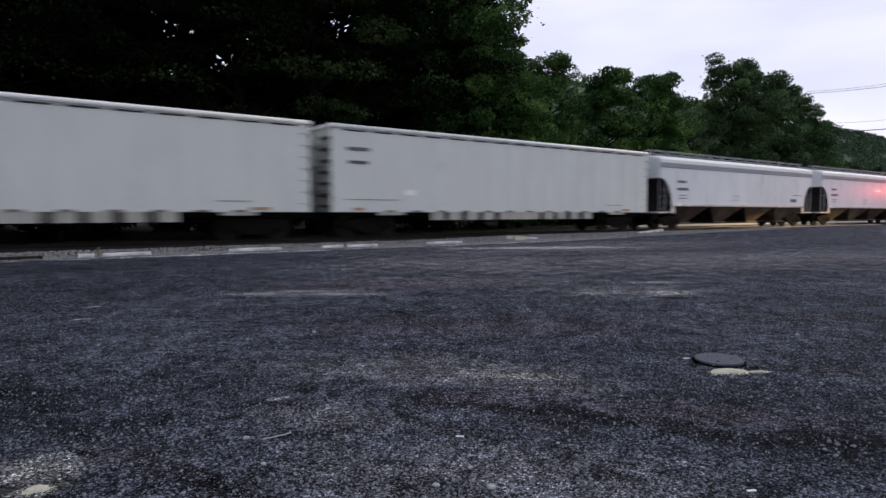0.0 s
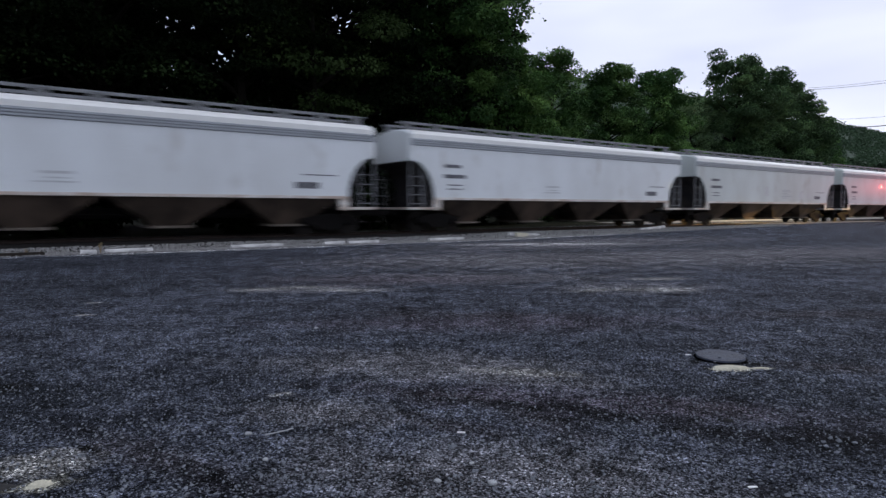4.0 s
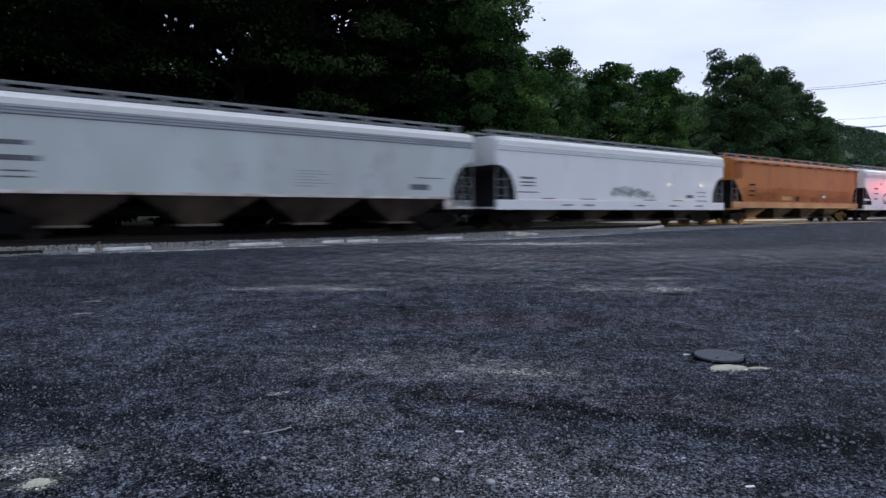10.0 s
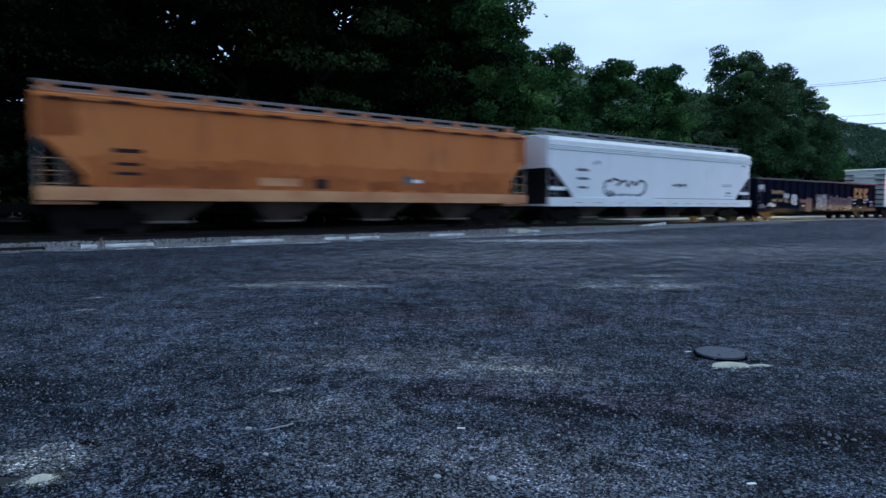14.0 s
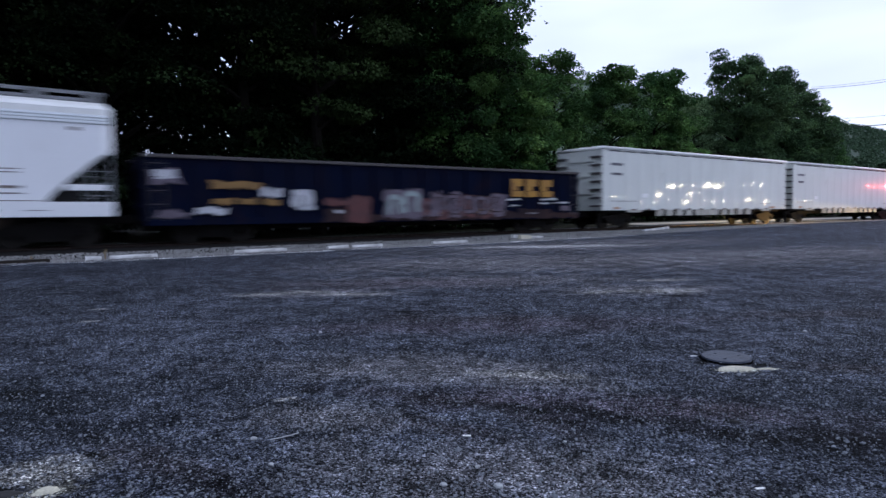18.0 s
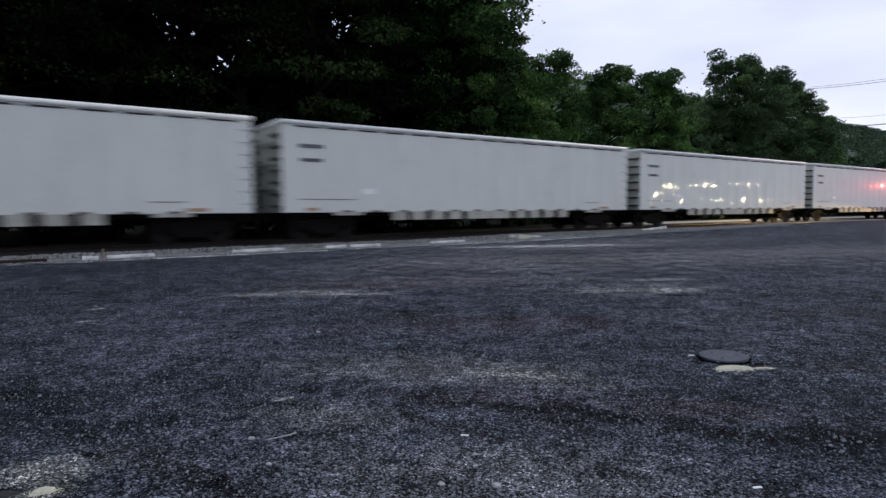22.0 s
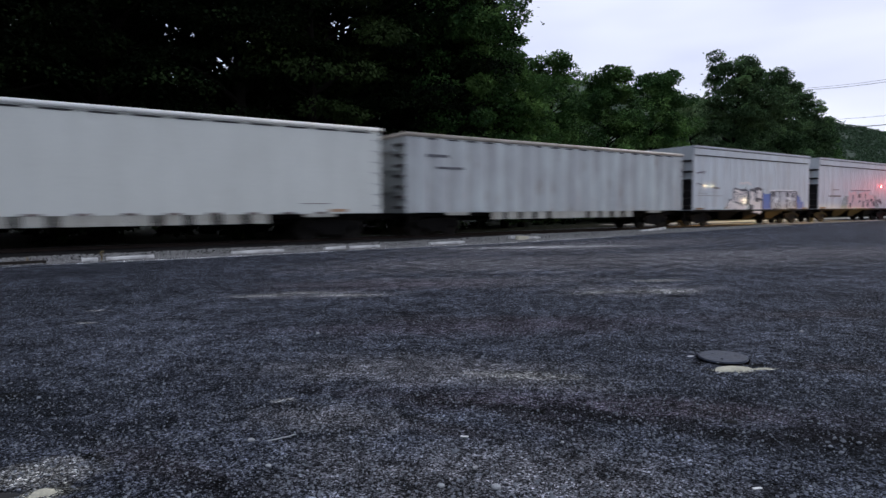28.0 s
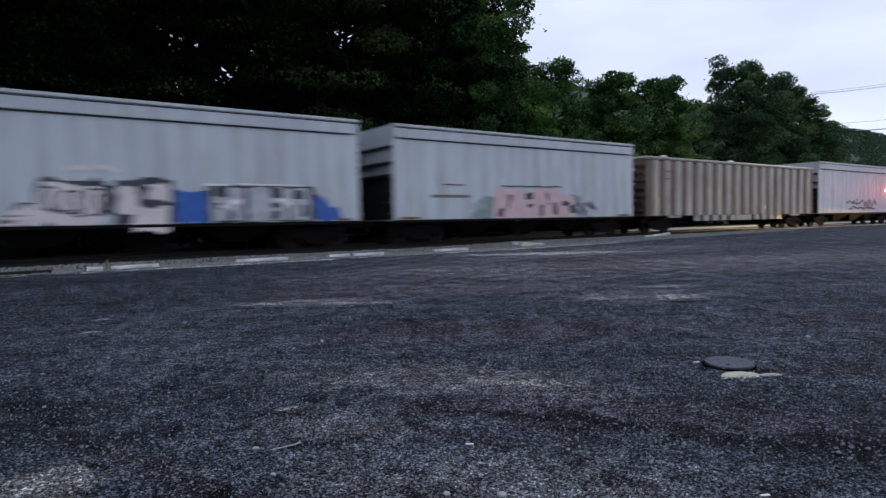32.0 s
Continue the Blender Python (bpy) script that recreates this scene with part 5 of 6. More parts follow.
def build_train():
    YF = -HALF
    # white high-sided cars
    wh, half = tall_gondola("gondola_car", "white high-sided open gondola car with dark corner steps", 20.2, M_WHITE, M_RAIL_WHITE)
    yw = -HALF + 0.03
    bars(wh, M_BAR, ((-half + 0.65, -half + 1.6, 3.34, 3.48), (-half + 0.7, -half + 1.55, 2.84, 2.97)), yw - 0.016)
    bars(wh, M_BAR_RUST, ((-half + 0.9, -half + 1.35, 1.06, 1.17), (half - 2.2, half - 1.5, 1.06, 1.17)), yw - 0.016, "rust_mark", "rusty worn mark")
    bars(wh, M_LINE, ((-half + 0.6, -half + 2.9, 1.47, 1.495), (half - 3.3, half - 2.2, 1.36, 1.385)), yw - 0.016, "grab_iron", "thin horizontal grab iron")
    bars(wh, M_GLOSS_WHITE, ((-half + 3.2, -half + 3.75, 1.68, 1.9),), yw - 0.016, "sticker", "white rectangular sticker")
    bars(wh, M_LINE, [(-half + 2.3 + k * 1.27, -half + 2.75 + k * 1.27, 1.0, 1.07) for k in range(12)], yw - 0.016, "rust_mark", "dark grimy weep mark")
    place_car(0, wh)
    for i in (1, 10, 11, 12, 13):
        place_car(i, copy_thing(wh, Matrix()))
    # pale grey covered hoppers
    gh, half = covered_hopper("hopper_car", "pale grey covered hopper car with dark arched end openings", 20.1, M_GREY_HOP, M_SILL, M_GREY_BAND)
    bars(gh, M_BAR, ((-half + 1.75, -half + 2.6, 2.72, 2.86), (-half + 1.7, -half + 2.85, 2.28, 2.44), (-half + 1.9, -half + 2.65, 1.97, 2.02), (-half + 1.9, -half + 2.65, 1.80, 1.85), (half - 3.3, half - 2.4, 1.72, 1.95), (half - 3.0, half - 1.7, 2.2, 2.24)), YF)
    bars(gh, M_GHOST, ((-1.6, -0.8, 2.0, 2.08), (-1.5, -0.9, 1.86, 1.9), (-1.75, -0.75, 1.74, 1.79)), YF, "lettering", "faint boxed unreadable lettering")
    place_car(2, gh)
    place_car(3, copy_thing(gh, Matrix()))
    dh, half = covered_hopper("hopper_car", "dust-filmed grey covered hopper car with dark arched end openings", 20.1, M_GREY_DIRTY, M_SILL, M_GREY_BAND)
    bars(dh, M_BAR, ((-half + 1.75, -half + 2.6, 2.72, 2.86), (-half + 1.7, -half + 2.85, 2.28, 2.44), (-half + 1.9, -half + 2.65, 1.97, 2.02), (-half + 1.9, -half + 2.65, 1.80, 1.85), (half - 3.3, half - 2.4, 1.72, 1.95), (half - 3.0, half - 1.7, 2.2, 2.24)), YF)
    bars(dh, M_GREY_BAND, [(1.2, 2.3 + 0.3 * math.sin(k * 2.1), 2.30 - k * 0.11, 2.34 - k * 0.11) for k in range(6)], YF, "lettering", "faded block of unreadable lettering")
    patch(dh, YF, M_GHOST, ((-1.3, -0.7, 1.9, 2.5, 0.0), (3.6, 4.3, 1.7, 2.3, 0.1), (4.9, 5.4, 1.85, 2.1, 0.0)), 34, "grime", "faint grey grime stain", 0.08)
    place_car(4, dh)
    place_car(5, copy_thing(dh, Matrix()))
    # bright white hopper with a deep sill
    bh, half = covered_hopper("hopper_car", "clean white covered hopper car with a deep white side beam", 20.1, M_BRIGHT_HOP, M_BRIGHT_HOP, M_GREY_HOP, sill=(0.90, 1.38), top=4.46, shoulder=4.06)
    bars(bh, M_BAR, ((-half + 1.5, -half + 2.4, 2.36, 2.46), (-half + 1.5, -half + 2.4, 2.17, 2.24), (-half + 1.5, -half + 2.4, 2.02, 2.08), (-half + 1.3, -half + 2.6, 1.72, 1.77), (half - 4.0, half - 3.3, 1.62, 1.80), (half - 2.9, half - 1.9, 1.95, 1.99), (half - 2.8, half - 2.0, 1.72, 1.76)), YF)
    patch(bh, YF, M_GHOST, ((-1.3, 0.4, 1.66, 2.12, 0.1), (0.2, 1.6, 1.60, 1.95, 0.2), (1.2, 2.3, 1.55, 1.75, 0.1)), 31, "graffiti", "faint grey remains of spray paint", 0.1)
    scrawl(bh, YF - 0.006, -1.3, 1.9, 1.68, 2.08, 16, M_SPRAY_TEAL, 32, 0.06)
    bars(bh, M_SPRAY_OCHRE, ((-half + 2.9, -half + 3.8, 1.44, 1.49), (-3.7, -2.6, 1.44, 1.49), (1.4, 2.4, 1.44, 1.49), (4.0, 5.0, 1.44, 1.49), (6.4, 7.6, 1.44, 1.49)), YF, "reflector_strip", "yellow reflector strip")
    bars(bh, M_BAR, [(x, x + 0.75, 1.12, 1.19) for x in (-half + 4.2, -3.6, 0.6, 3.6, 6.2)], YF - 0.076)
    place_car(6, bh)
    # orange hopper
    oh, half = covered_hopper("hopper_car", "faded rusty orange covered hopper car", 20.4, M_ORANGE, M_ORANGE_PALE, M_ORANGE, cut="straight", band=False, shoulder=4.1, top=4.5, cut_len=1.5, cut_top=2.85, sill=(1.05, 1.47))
    patch(oh, YF, M_ORANGE_DULL, ((-half + 1.2, half - 1.0, 1.50, 2.42, 0.0),), 80, "rust_bloom", "browned lower side", 0.09)
    patch(oh, YF - 0.004, M_ORANGE_RUST, ((-half + 1.6, -3.4, 1.50, 2.12, 0.0), (-3.3, 0.8, 1.50, 2.0, 0.1), (1.2, 5.4, 1.50, 1.9, -0.1), (5.6, half - 1.6, 1.50, 2.05, 0.0)), 81, "rust_bloom", "darker rusty lower panel", 0.10)
    patch(oh, YF, M_ORANGE_RUST, ((half - 0.7, half - 0.12, 2.9, 3.95, 0.0), (-half + 0.1, -half + 1.1, 2.9, 3.98, 0.0)), 82, "rust_bloom", "darker rusty corner", 0.08)
    for k in range(12):
        x = -half + 0.7 + k * (2 * half - 1.4) / 11
        patch(oh, -HALF - 0.09, M_RUST_BROWN, ((x - 0.45, x + 0.35, shoulder_rust(k), shoulder_rust(k) + 0.07, 0.0),), 83 + k, "rust_bloom", "dark rust along the roof edge", 0.012)
    bars(oh, M_RUST_BROWN, ((-half + 2.0, -half + 2.8, 2.53, 2.66), (-half + 2.0, -half + 2.75, 2.14, 2.24), (-half + 2.0, -half + 2.75, 1.85, 1.95)), YF - 0.008)
    bars(oh, M_ORANGE_PALE, ((-3.05, -1.6, 1.62, 1.9),), YF - 0.008, "sticker", "pale repainted patch")
    bars(oh, M_RUST_BROWN, ((-1.0, -0.5, 1.56, 1.9),), YF - 0.008, "placard", "dark placard plate")
    bars(oh, M_BAR, ((2.8, 3.2, 1.8, 2.12),), YF - 0.008, "sticker", "dark square sticker")
    bars(oh, M_GLOSS_WHITE, ((3.25, 3.65, 1.86, 2.0),), YF - 0.008, "sticker", "small white sticker")
    place_car(7, oh)
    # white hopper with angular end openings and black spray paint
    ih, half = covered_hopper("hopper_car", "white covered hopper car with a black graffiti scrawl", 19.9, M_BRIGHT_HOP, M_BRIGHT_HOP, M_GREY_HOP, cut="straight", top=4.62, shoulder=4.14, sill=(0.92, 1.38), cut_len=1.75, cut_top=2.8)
    bars(ih, M_BAR, ((-half + 2.0, -half + 2.85, 2.70, 2.84), (-half + 2.05, -half + 2.9, 2.28, 2.40), (-half + 2.1, -half + 2.8, 1.84, 1.95)), YF)
    bars(ih, M_LINE, ((5.9, 6.9, 2.30, 2.33), (5.95, 6.85, 2.20, 2.23), (6.3, 6.9, 1.76, 1.84), (6.25, 6.95, 1.60, 1.64), (half - 1.1, half - 0.85, 3.48, 3.58)), YF)
    bars(ih, M_LINE, [(x, x + 0.5, 1.12, 1.145) for x in (-7.4, -5.9, -4.2, -2.6, -0.9, 0.7, 1.95, 3.2, 4.6, 5.8, 7.0)], YF - 0.076)
    bars(ih, M_LINE, ((-0.9, half - 1.9, 1.40, 1.425),), YF, "grime_line", "thin dark line over the side beam")
    for way in (-1, 1):
        part("end_brace", boxed(min(way * (half - 1.25), way * (half - 0.15)), max(way * (half - 1.25), way * (half - 0.15)), -HALF + 0.03, -HALF + 0.07, 1.72, 1.90, 0.01), M_BRIGHT_HOP, ih, "white cross brace in the end opening")
    scrawl(ih, YF, -half + 3.2, -half + 4.0, 3.0, 3.35, 5, M_SPRAY_TEAL, 16, 0.035)
    # one rounded looping tag, a smaller one after it
    ring = [(-4.75 + 0.42 * math.cos(a), 1.9 + 0.40 * math.sin(a)) for a in [math.radians(60 + 30 * k) for k in range(10)]]
    rng = random.Random(14)
    part("graffiti", ribbon(bmesh.new(), rng, ring, 0.06, YF - 0.006), M_SPRAY_BLK, ih, "black spray-painted loop")
    hook = [(-4.6, 2.4), (-3.9, 2.28), (-4.2, 2.05), (-3.5, 2.32), (-3.3, 2.02), (-2.9, 2.3), (-2.7, 2.1), (-2.2, 2.35), (-1.75, 2.15), (-1.95, 1.7), (-2.5, 1.5)]
    part("graffiti", ribbon(bmesh.new(), rng, hook, 0.062, YF - 0.012), M_SPRAY_BLK, ih, "black spray-painted looping tag")
    patch(ih, YF, M_SPRAY_TEAL, ((-4.5, -2.2, 1.5, 1.62, 0.1), (-4.9, -4.5, 1.55, 1.8, 0.0)), 18)
    scrawl(ih, YF - 0.006, 0.7, 2.0, 2.02, 2.34, 7, M_SPRAY_BLK, 17, 0.05)
    place_car(8, ih)
    # dark low gondola with colourful spray paint
    jg, half = low_gondola("gondola_car", "dark navy low gondola car covered in graffiti", 20.6)
    yj = -HALF + 0.12 - 0.105
    patch(jg, yj, M_RUST_BROWN, [(-half + 0.2 + k * 1.93, -half + 2.2 + k * 1.93, 0.66, 0.85 + 0.35 * math.sin(k * 1.7) ** 2, 0.0) for k in range(3, 10)], 90, "rust_bloom", "brown rust bloom on the lower side", 0.06)
    yb = yj - 0.006
    patch(jg, yb, M_SPRAY_LILAC, ((-9.6, -8.8, 1.98, 2.42, -0.15), (-9.6, -8.7, 0.85, 1.1, 0.1), (-1.3, 0.5, 0.72, 1.9, 0.0), (0.8, 1.35, 0.8, 1.85, 0.1), (1.9, 2.4, 0.75, 1.85, 0.0), (4.2, 4.9, 0.8, 1.8, 0.1)), 91, rough=0.09)
    patch(jg, yb - 0.004, M_SPRAY_SIL, ((-9.5, -8.9, 2.1, 2.38, -0.1), (-8.4, -7.4, 0.98, 1.2, 0.1), (-6.15, -5.85, 1.6, 1.9, 0.0), (-5.8, -5.5, 1.55, 1.85, 0.0), (-5.1, -4.75, 1.25, 1.8, 0.05), (-4.65, -4.3, 1.2, 1.82, 0.0), (-4.9, -4.2, 1.14, 1.22, 0.0)), 92, rough=0.06)
    patch(jg, yb, M_SPRAY_RED, ((-2.95, -2.0, 0.66, 1.62, 0.1), (-3.8, -2.9, 1.25, 1.5, 0.0), (1.35, 1.85, 0.75, 1.6, 0.0), (2.45, 3.2, 0.8, 1.7, 0.0), (0.55, 0.8, 0.9, 1.6, 0.0), (3.5, 4.2, 0.7, 1.6, 0.0)), 93, rough=0.09)
    patch(jg, yb, M_SPRAY_OCHRE, ((-7.85, -6.2, 1.84, 2.08, 0.0), (-7.85, -7.1, 1.30, 1.52, 0.0), (-6.95, -6.35, 1.30, 1.52, 0.0), (-6.1, -5.5, 1.3, 1.5, 0.0), (1.1, 1.7, 0.92, 1.05, 0.0), (3.35, 4.1, 0.9, 1.15, 0.1)), 94, rough=0.05)
    letters(jg, yb - 0.006, -1.2, 0.4, 0.85, 1.8, 2, M_SPRAY_TEAL, M_SPRAY_LILAC, 55, 0.11)
    letters(jg, yb - 0.006, 0.9, 4.8, 0.9, 1.7, 5, M_SPRAY_LILAC, M_RUST_BROWN, 56, 0.08)
    for k, x in enumerate((5.7, 6.6, 7.56)):
        patch(jg, yj, M_BAR_YEL, ((x - 0.36, x + 0.36, 2.16, 2.47, 0.0), (x - 0.36, x + 0.05, 1.94, 2.18, 0.0), (x - 0.34, x + 0.4, 1.66, 1.92, 0.0)), 95 + k, "logo_block", "worn yellow lettering block", 0.02)
    patch(jg, yj, M_SPRAY_SIL, ((5.1, 5.9, 1.50, 1.57, 0.0), (5.3, 5.8, 1.22, 1.28, 0.0), (7.2, 8.2, 1.52, 1.60, 0.0), (7.1, 7.7, 1.32, 1.40, 0.0), (8.1, 9.0, 1.36, 1.42, 0.0), (6.3, 6.9, 0.86, 0.92, 0.0), (-3.4, -3.1, 1.0, 1.1, 0.0)), 99, "lettering", "faded unreadable lettering", 0.03)
    patch(jg, yj, M_SPRAY_LILAC, ((8.55, 9.15, 1.0, 1.24, 0.0),), 100, "lettering", "faded panel of unreadable lettering", 0.03)
    place_car(9, jg)
    # weathered ribbed cars
    og, half = tall_gondola("gondola_car", "weathered grey ribbed open gondola car with a brown top edge", 20.1, M_GREY_RIB, M_TAN_RIB, rib=0.03, top=4.26, ribs=17, panel_paint=M_GREY_PANEL)
    bars(og, M_BAR, ((-half + 1.0, -half + 2.1, 3.3, 3.42), (-half + 1.5, -half + 2.9, 2.82, 2.92)), yw - 0.034)
    place_car(14, og)
    rg, half = tall_gondola("gondola_car", "dusty tan ribbed open gondola car with rust stains", 20.5, M_TAN_RIB, M_TAN_RIB, rib=0.09, top=4.3, ribs=17, panel_paint=M_TAN_PANEL)
    bars(rg, M_BAR, ((-half + 1.2, -half + 2.4, 3.45, 3.52), (-half + 1.2, -half + 2.4, 3.05, 3.12)), yw - 0.095)
    for x in (-8.1, -1.2):
        part("top_lug", boxed(x - 0.22, x + 0.22, -HALF - 0.02, -HALF + 0.12, 4.27, 4.40, 0.03), M_RAIL_WHITE, rg, "pale lug on the top rail")
    # smooth-sided hoppers with spray paint
    yp = -HALF + 0.02 - 0.013
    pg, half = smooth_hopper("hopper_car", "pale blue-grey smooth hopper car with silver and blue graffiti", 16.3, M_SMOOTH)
    # first piece: silvery letters with black edges, a cream drip below
    patch(pg, yp, M_SPRAY_BLK, ((-3.95, -2.9, 1.02, 1.70, 0.65), (-3.05, -1.35, 1.05, 2.38, 0.2), (-1.4, -0.9, 1.3, 2.2, 0.0), (-1.0, 0.75, 1.0, 2.42, 0.05)), 61, rough=0.08)
    patch(pg, yp - 0.004, M_SPRAY_CREAM, ((-3.7, -3.0, 1.3, 1.62, 0.55), (-2.9, -2.05, 1.5, 2.24, 0.15), (-1.95, -1.35, 1.35, 2.16, 0.1), (-0.85, -0.25, 1.35, 2.2, -0.05), (0.0, 0.62, 1.75, 2.3, 0.0), (-0.3, 0.55, 1.2, 1.55, 0.0)), 60, rough=0.07)
    letters(pg, yp - 0.008, -3.0, -1.1, 1.3, 2.1, 3, M_SPRAY_BLK, M_SPRAY_CREAM, 62, 0.04)
    patch(pg, yp - 0.012, M_SPRAY_CREAM, ((-4.0, -3.1, 1.02, 1.25, 0.3), (-3.3, -2.5, 1.05, 1.42, 0.2), (-2.6, -1.3, 1.02, 1.28, 0.1), (0.1, 0.5, 1.85, 2.2, 0.0), (-0.7, -0.35, 1.75, 2.1, 0.0), (-2.7, -2.3, 1.8, 2.1, 0.1)), 63, rough=0.07)
    patch(pg, yp - 0.016, M_SPRAY_CREAM, ((-0.45, 0.62, 0.72, 1.30, 0.0),), 64, "graffiti", "cream spray-painted drip", 0.09)
    patch(pg, yp - 0.012, M_SPRAY_OCHRE, ((-3.9, -3.5, 1.08, 1.2, 0.1),), 65)
    scrawl(pg, yp - 0.003, -2.1, -0.9, 2.55, 2.8, 6, M_SPRAY_CREAM, 66, 0.06)
    # second piece: silver letters with black counters between blue clouds, a thin pale line above
    patch(pg, yp, M_SPRAY_BLUE, ((0.8, 1.9, 1.02, 2.05, -0.05), (5.3, 6.75, 1.02, 1.5, -0.35), (5.2, 6.2, 1.4, 1.95, -0.3)), 67, rough=0.09)
    patch(pg, yp - 0.006, M_SPRAY_BLK, ((1.75, 5.55, 1.02, 2.28, 0.0),), 68, rough=0.05)
    patch(pg, yp - 0.010, M_SPRAY_SIL, ((1.88, 2.95, 1.06, 2.2, 0.0), (3.12, 3.78, 1.04, 2.2, 0.0), (3.72, 5.35, 1.06, 2.2, -0.05)), 69, rough=0.04)
    patch(pg, yp - 0.014, M_SPRAY_BLK, ((1.95, 2.42, 1.88, 2.2, 0.0), (2.0, 2.2, 1.45, 1.68, 0.0), (2.45, 2.62, 1.12, 1.42, 0.0), (3.9, 4.32, 1.84, 2.2, 0.0), (3.9, 4.3, 1.5, 1.7, 0.0), (3.92, 4.2, 1.12, 1.38, 0.0), (4.72, 5.1, 1.84, 2.14, 0.0), (4.5, 4.62, 1.08, 1.6, 0.0), (5.0, 5.22, 1.2, 1.6, 0.0)), 59, "graffiti", "black spray-painted counter", 0.03)
    patch(pg, yp - 0.014, M_GLOSS_WHITE, ((2.45, 2.9, 1.62, 1.8, 0.0), (2.2, 2.45, 1.5, 1.6, 0.0), (4.35, 4.6, 1.5, 1.75, 0.0), (4.1, 4.5, 1.75, 1.84, 0.0)), 58, rough=0.03)
    patch(pg, yp - 0.014, M_GLOSS_WHITE, ((1.7, 2.6, 2.25, 2.32, 0.0), (2.7, 5.1, 2.28, 2.34, 0.0)), 70, "graffiti", "thin white sprayed line", 0.015)
    scrawl(pg, yp, -6.9, -6.1, 2.35, 2.6, 5, M_SPRAY_LILAC, 71, 0.03)
    scrawl(pg, yp, -6.8, -6.2, 3.1, 3.4, 5, M_SPRAY_LILAC, 72, 0.03)
    bars(pg, M_LINE, ((-5.2, -4.5, 2.3, 2.4), (-6.9, -4.2, 1.86, 1.88), (-6.9, -5.8, 2.0, 2.02)), yp)
    bars(pg, M_SPRAY_OCHRE, ((-half + 0.3, -half + 1.2, 1.03, 1.13), (half - 1.0, half - 0.35, 1.03, 1.11)), yp, "reflector_strip", "yellow reflector strip")
    place_car(15, pg)
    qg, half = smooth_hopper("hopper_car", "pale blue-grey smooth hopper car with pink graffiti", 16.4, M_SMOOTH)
    patch(qg, yp, M_SPRAY_TEAL, ((-3.5, -2.4, 1.05, 1.5, 0.5), (-2.9, -2.1, 1.4, 2.0, 0.3), (2.9, 4.1, 1.05, 1.5, -0.5), (3.0, 3.6, 1.5, 2.1, -0.4)), 73, rough=0.10)
    patch(qg, yp - 0.005, M_SPRAY_PINK, ((-2.4, -0.9, 1.0, 2.35, 0.2), (-1.0, 0.4, 0.95, 2.2, 0.0), (0.3, 1.7, 0.98, 2.4, 0.0), (1.6, 3.0, 1.0, 2.1, -0.2)), 74, rough=0.10)
    patch(qg, yp - 0.010, M_SPRAY_BLK, ((-0.35, 0.1, 1.85, 2.15, 0.0), (-0.25, 0.15, 1.5, 1.7, 0.0), (-1.5, -1.3, 1.5, 2.1, 0.1), (1.05, 1.2, 1.6, 2.2, -0.1), (2.0, 2.5, 1.55, 1.75, 0.1)), 75, rough=0.06)
    patch(qg, yp - 0.010, M_SPRAY_LILAC, ((-2.1, -1.7, 1.1, 1.5, 0.1), (0.5, 0.75, 1.1, 1.6, 0.1), (1.5, 1.75, 1.1, 1.7, -0.1), (2.6, 3.2, 1.2, 1.6, -0.2)), 76, rough=0.06)
    scrawl(qg, yp - 0.012, -1.8, 2.3, 2.44, 2.50, 7, M_SPRAY_BLK, 77, 0.03)
    scrawl(qg, yp, -3.5, -2.2, 1.3, 2.1, 7, M_SPRAY_TEAL, 78, 0.05)
    scrawl(qg, yp - 0.003, 2.9, 4.3, 1.2, 2.0, 7, M_SPRAY_LILAC, 79, 0.05)
    bars(qg, M_SPRAY_OCHRE, ((-half + 0.3, -half + 1.2, 1.03, 1.13), (half - 1.2, half - 0.3, 1.03, 1.13)), yp, "reflector_strip", "yellow reflector strip")
    bars(qg, M_LINE, ((-5.0, -3.9, 2.44, 2.5), (-5.6, -3.6, 1.92, 2.04)), yp)
    place_car(16, qg)
    place_car(17, rg)
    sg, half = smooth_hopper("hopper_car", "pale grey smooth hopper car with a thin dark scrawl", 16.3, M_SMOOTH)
    scrawl(sg, yp, -2.6, 3.4, 1.5, 2.15, 17, M_SPRAY_BLK, 40, 0.05)
    scrawl(sg, yp - 0.003, -2.2, 2.6, 1.25, 1.5, 9, M_SPRAY_RED, 41, 0.05)
    place_car(18, sg)


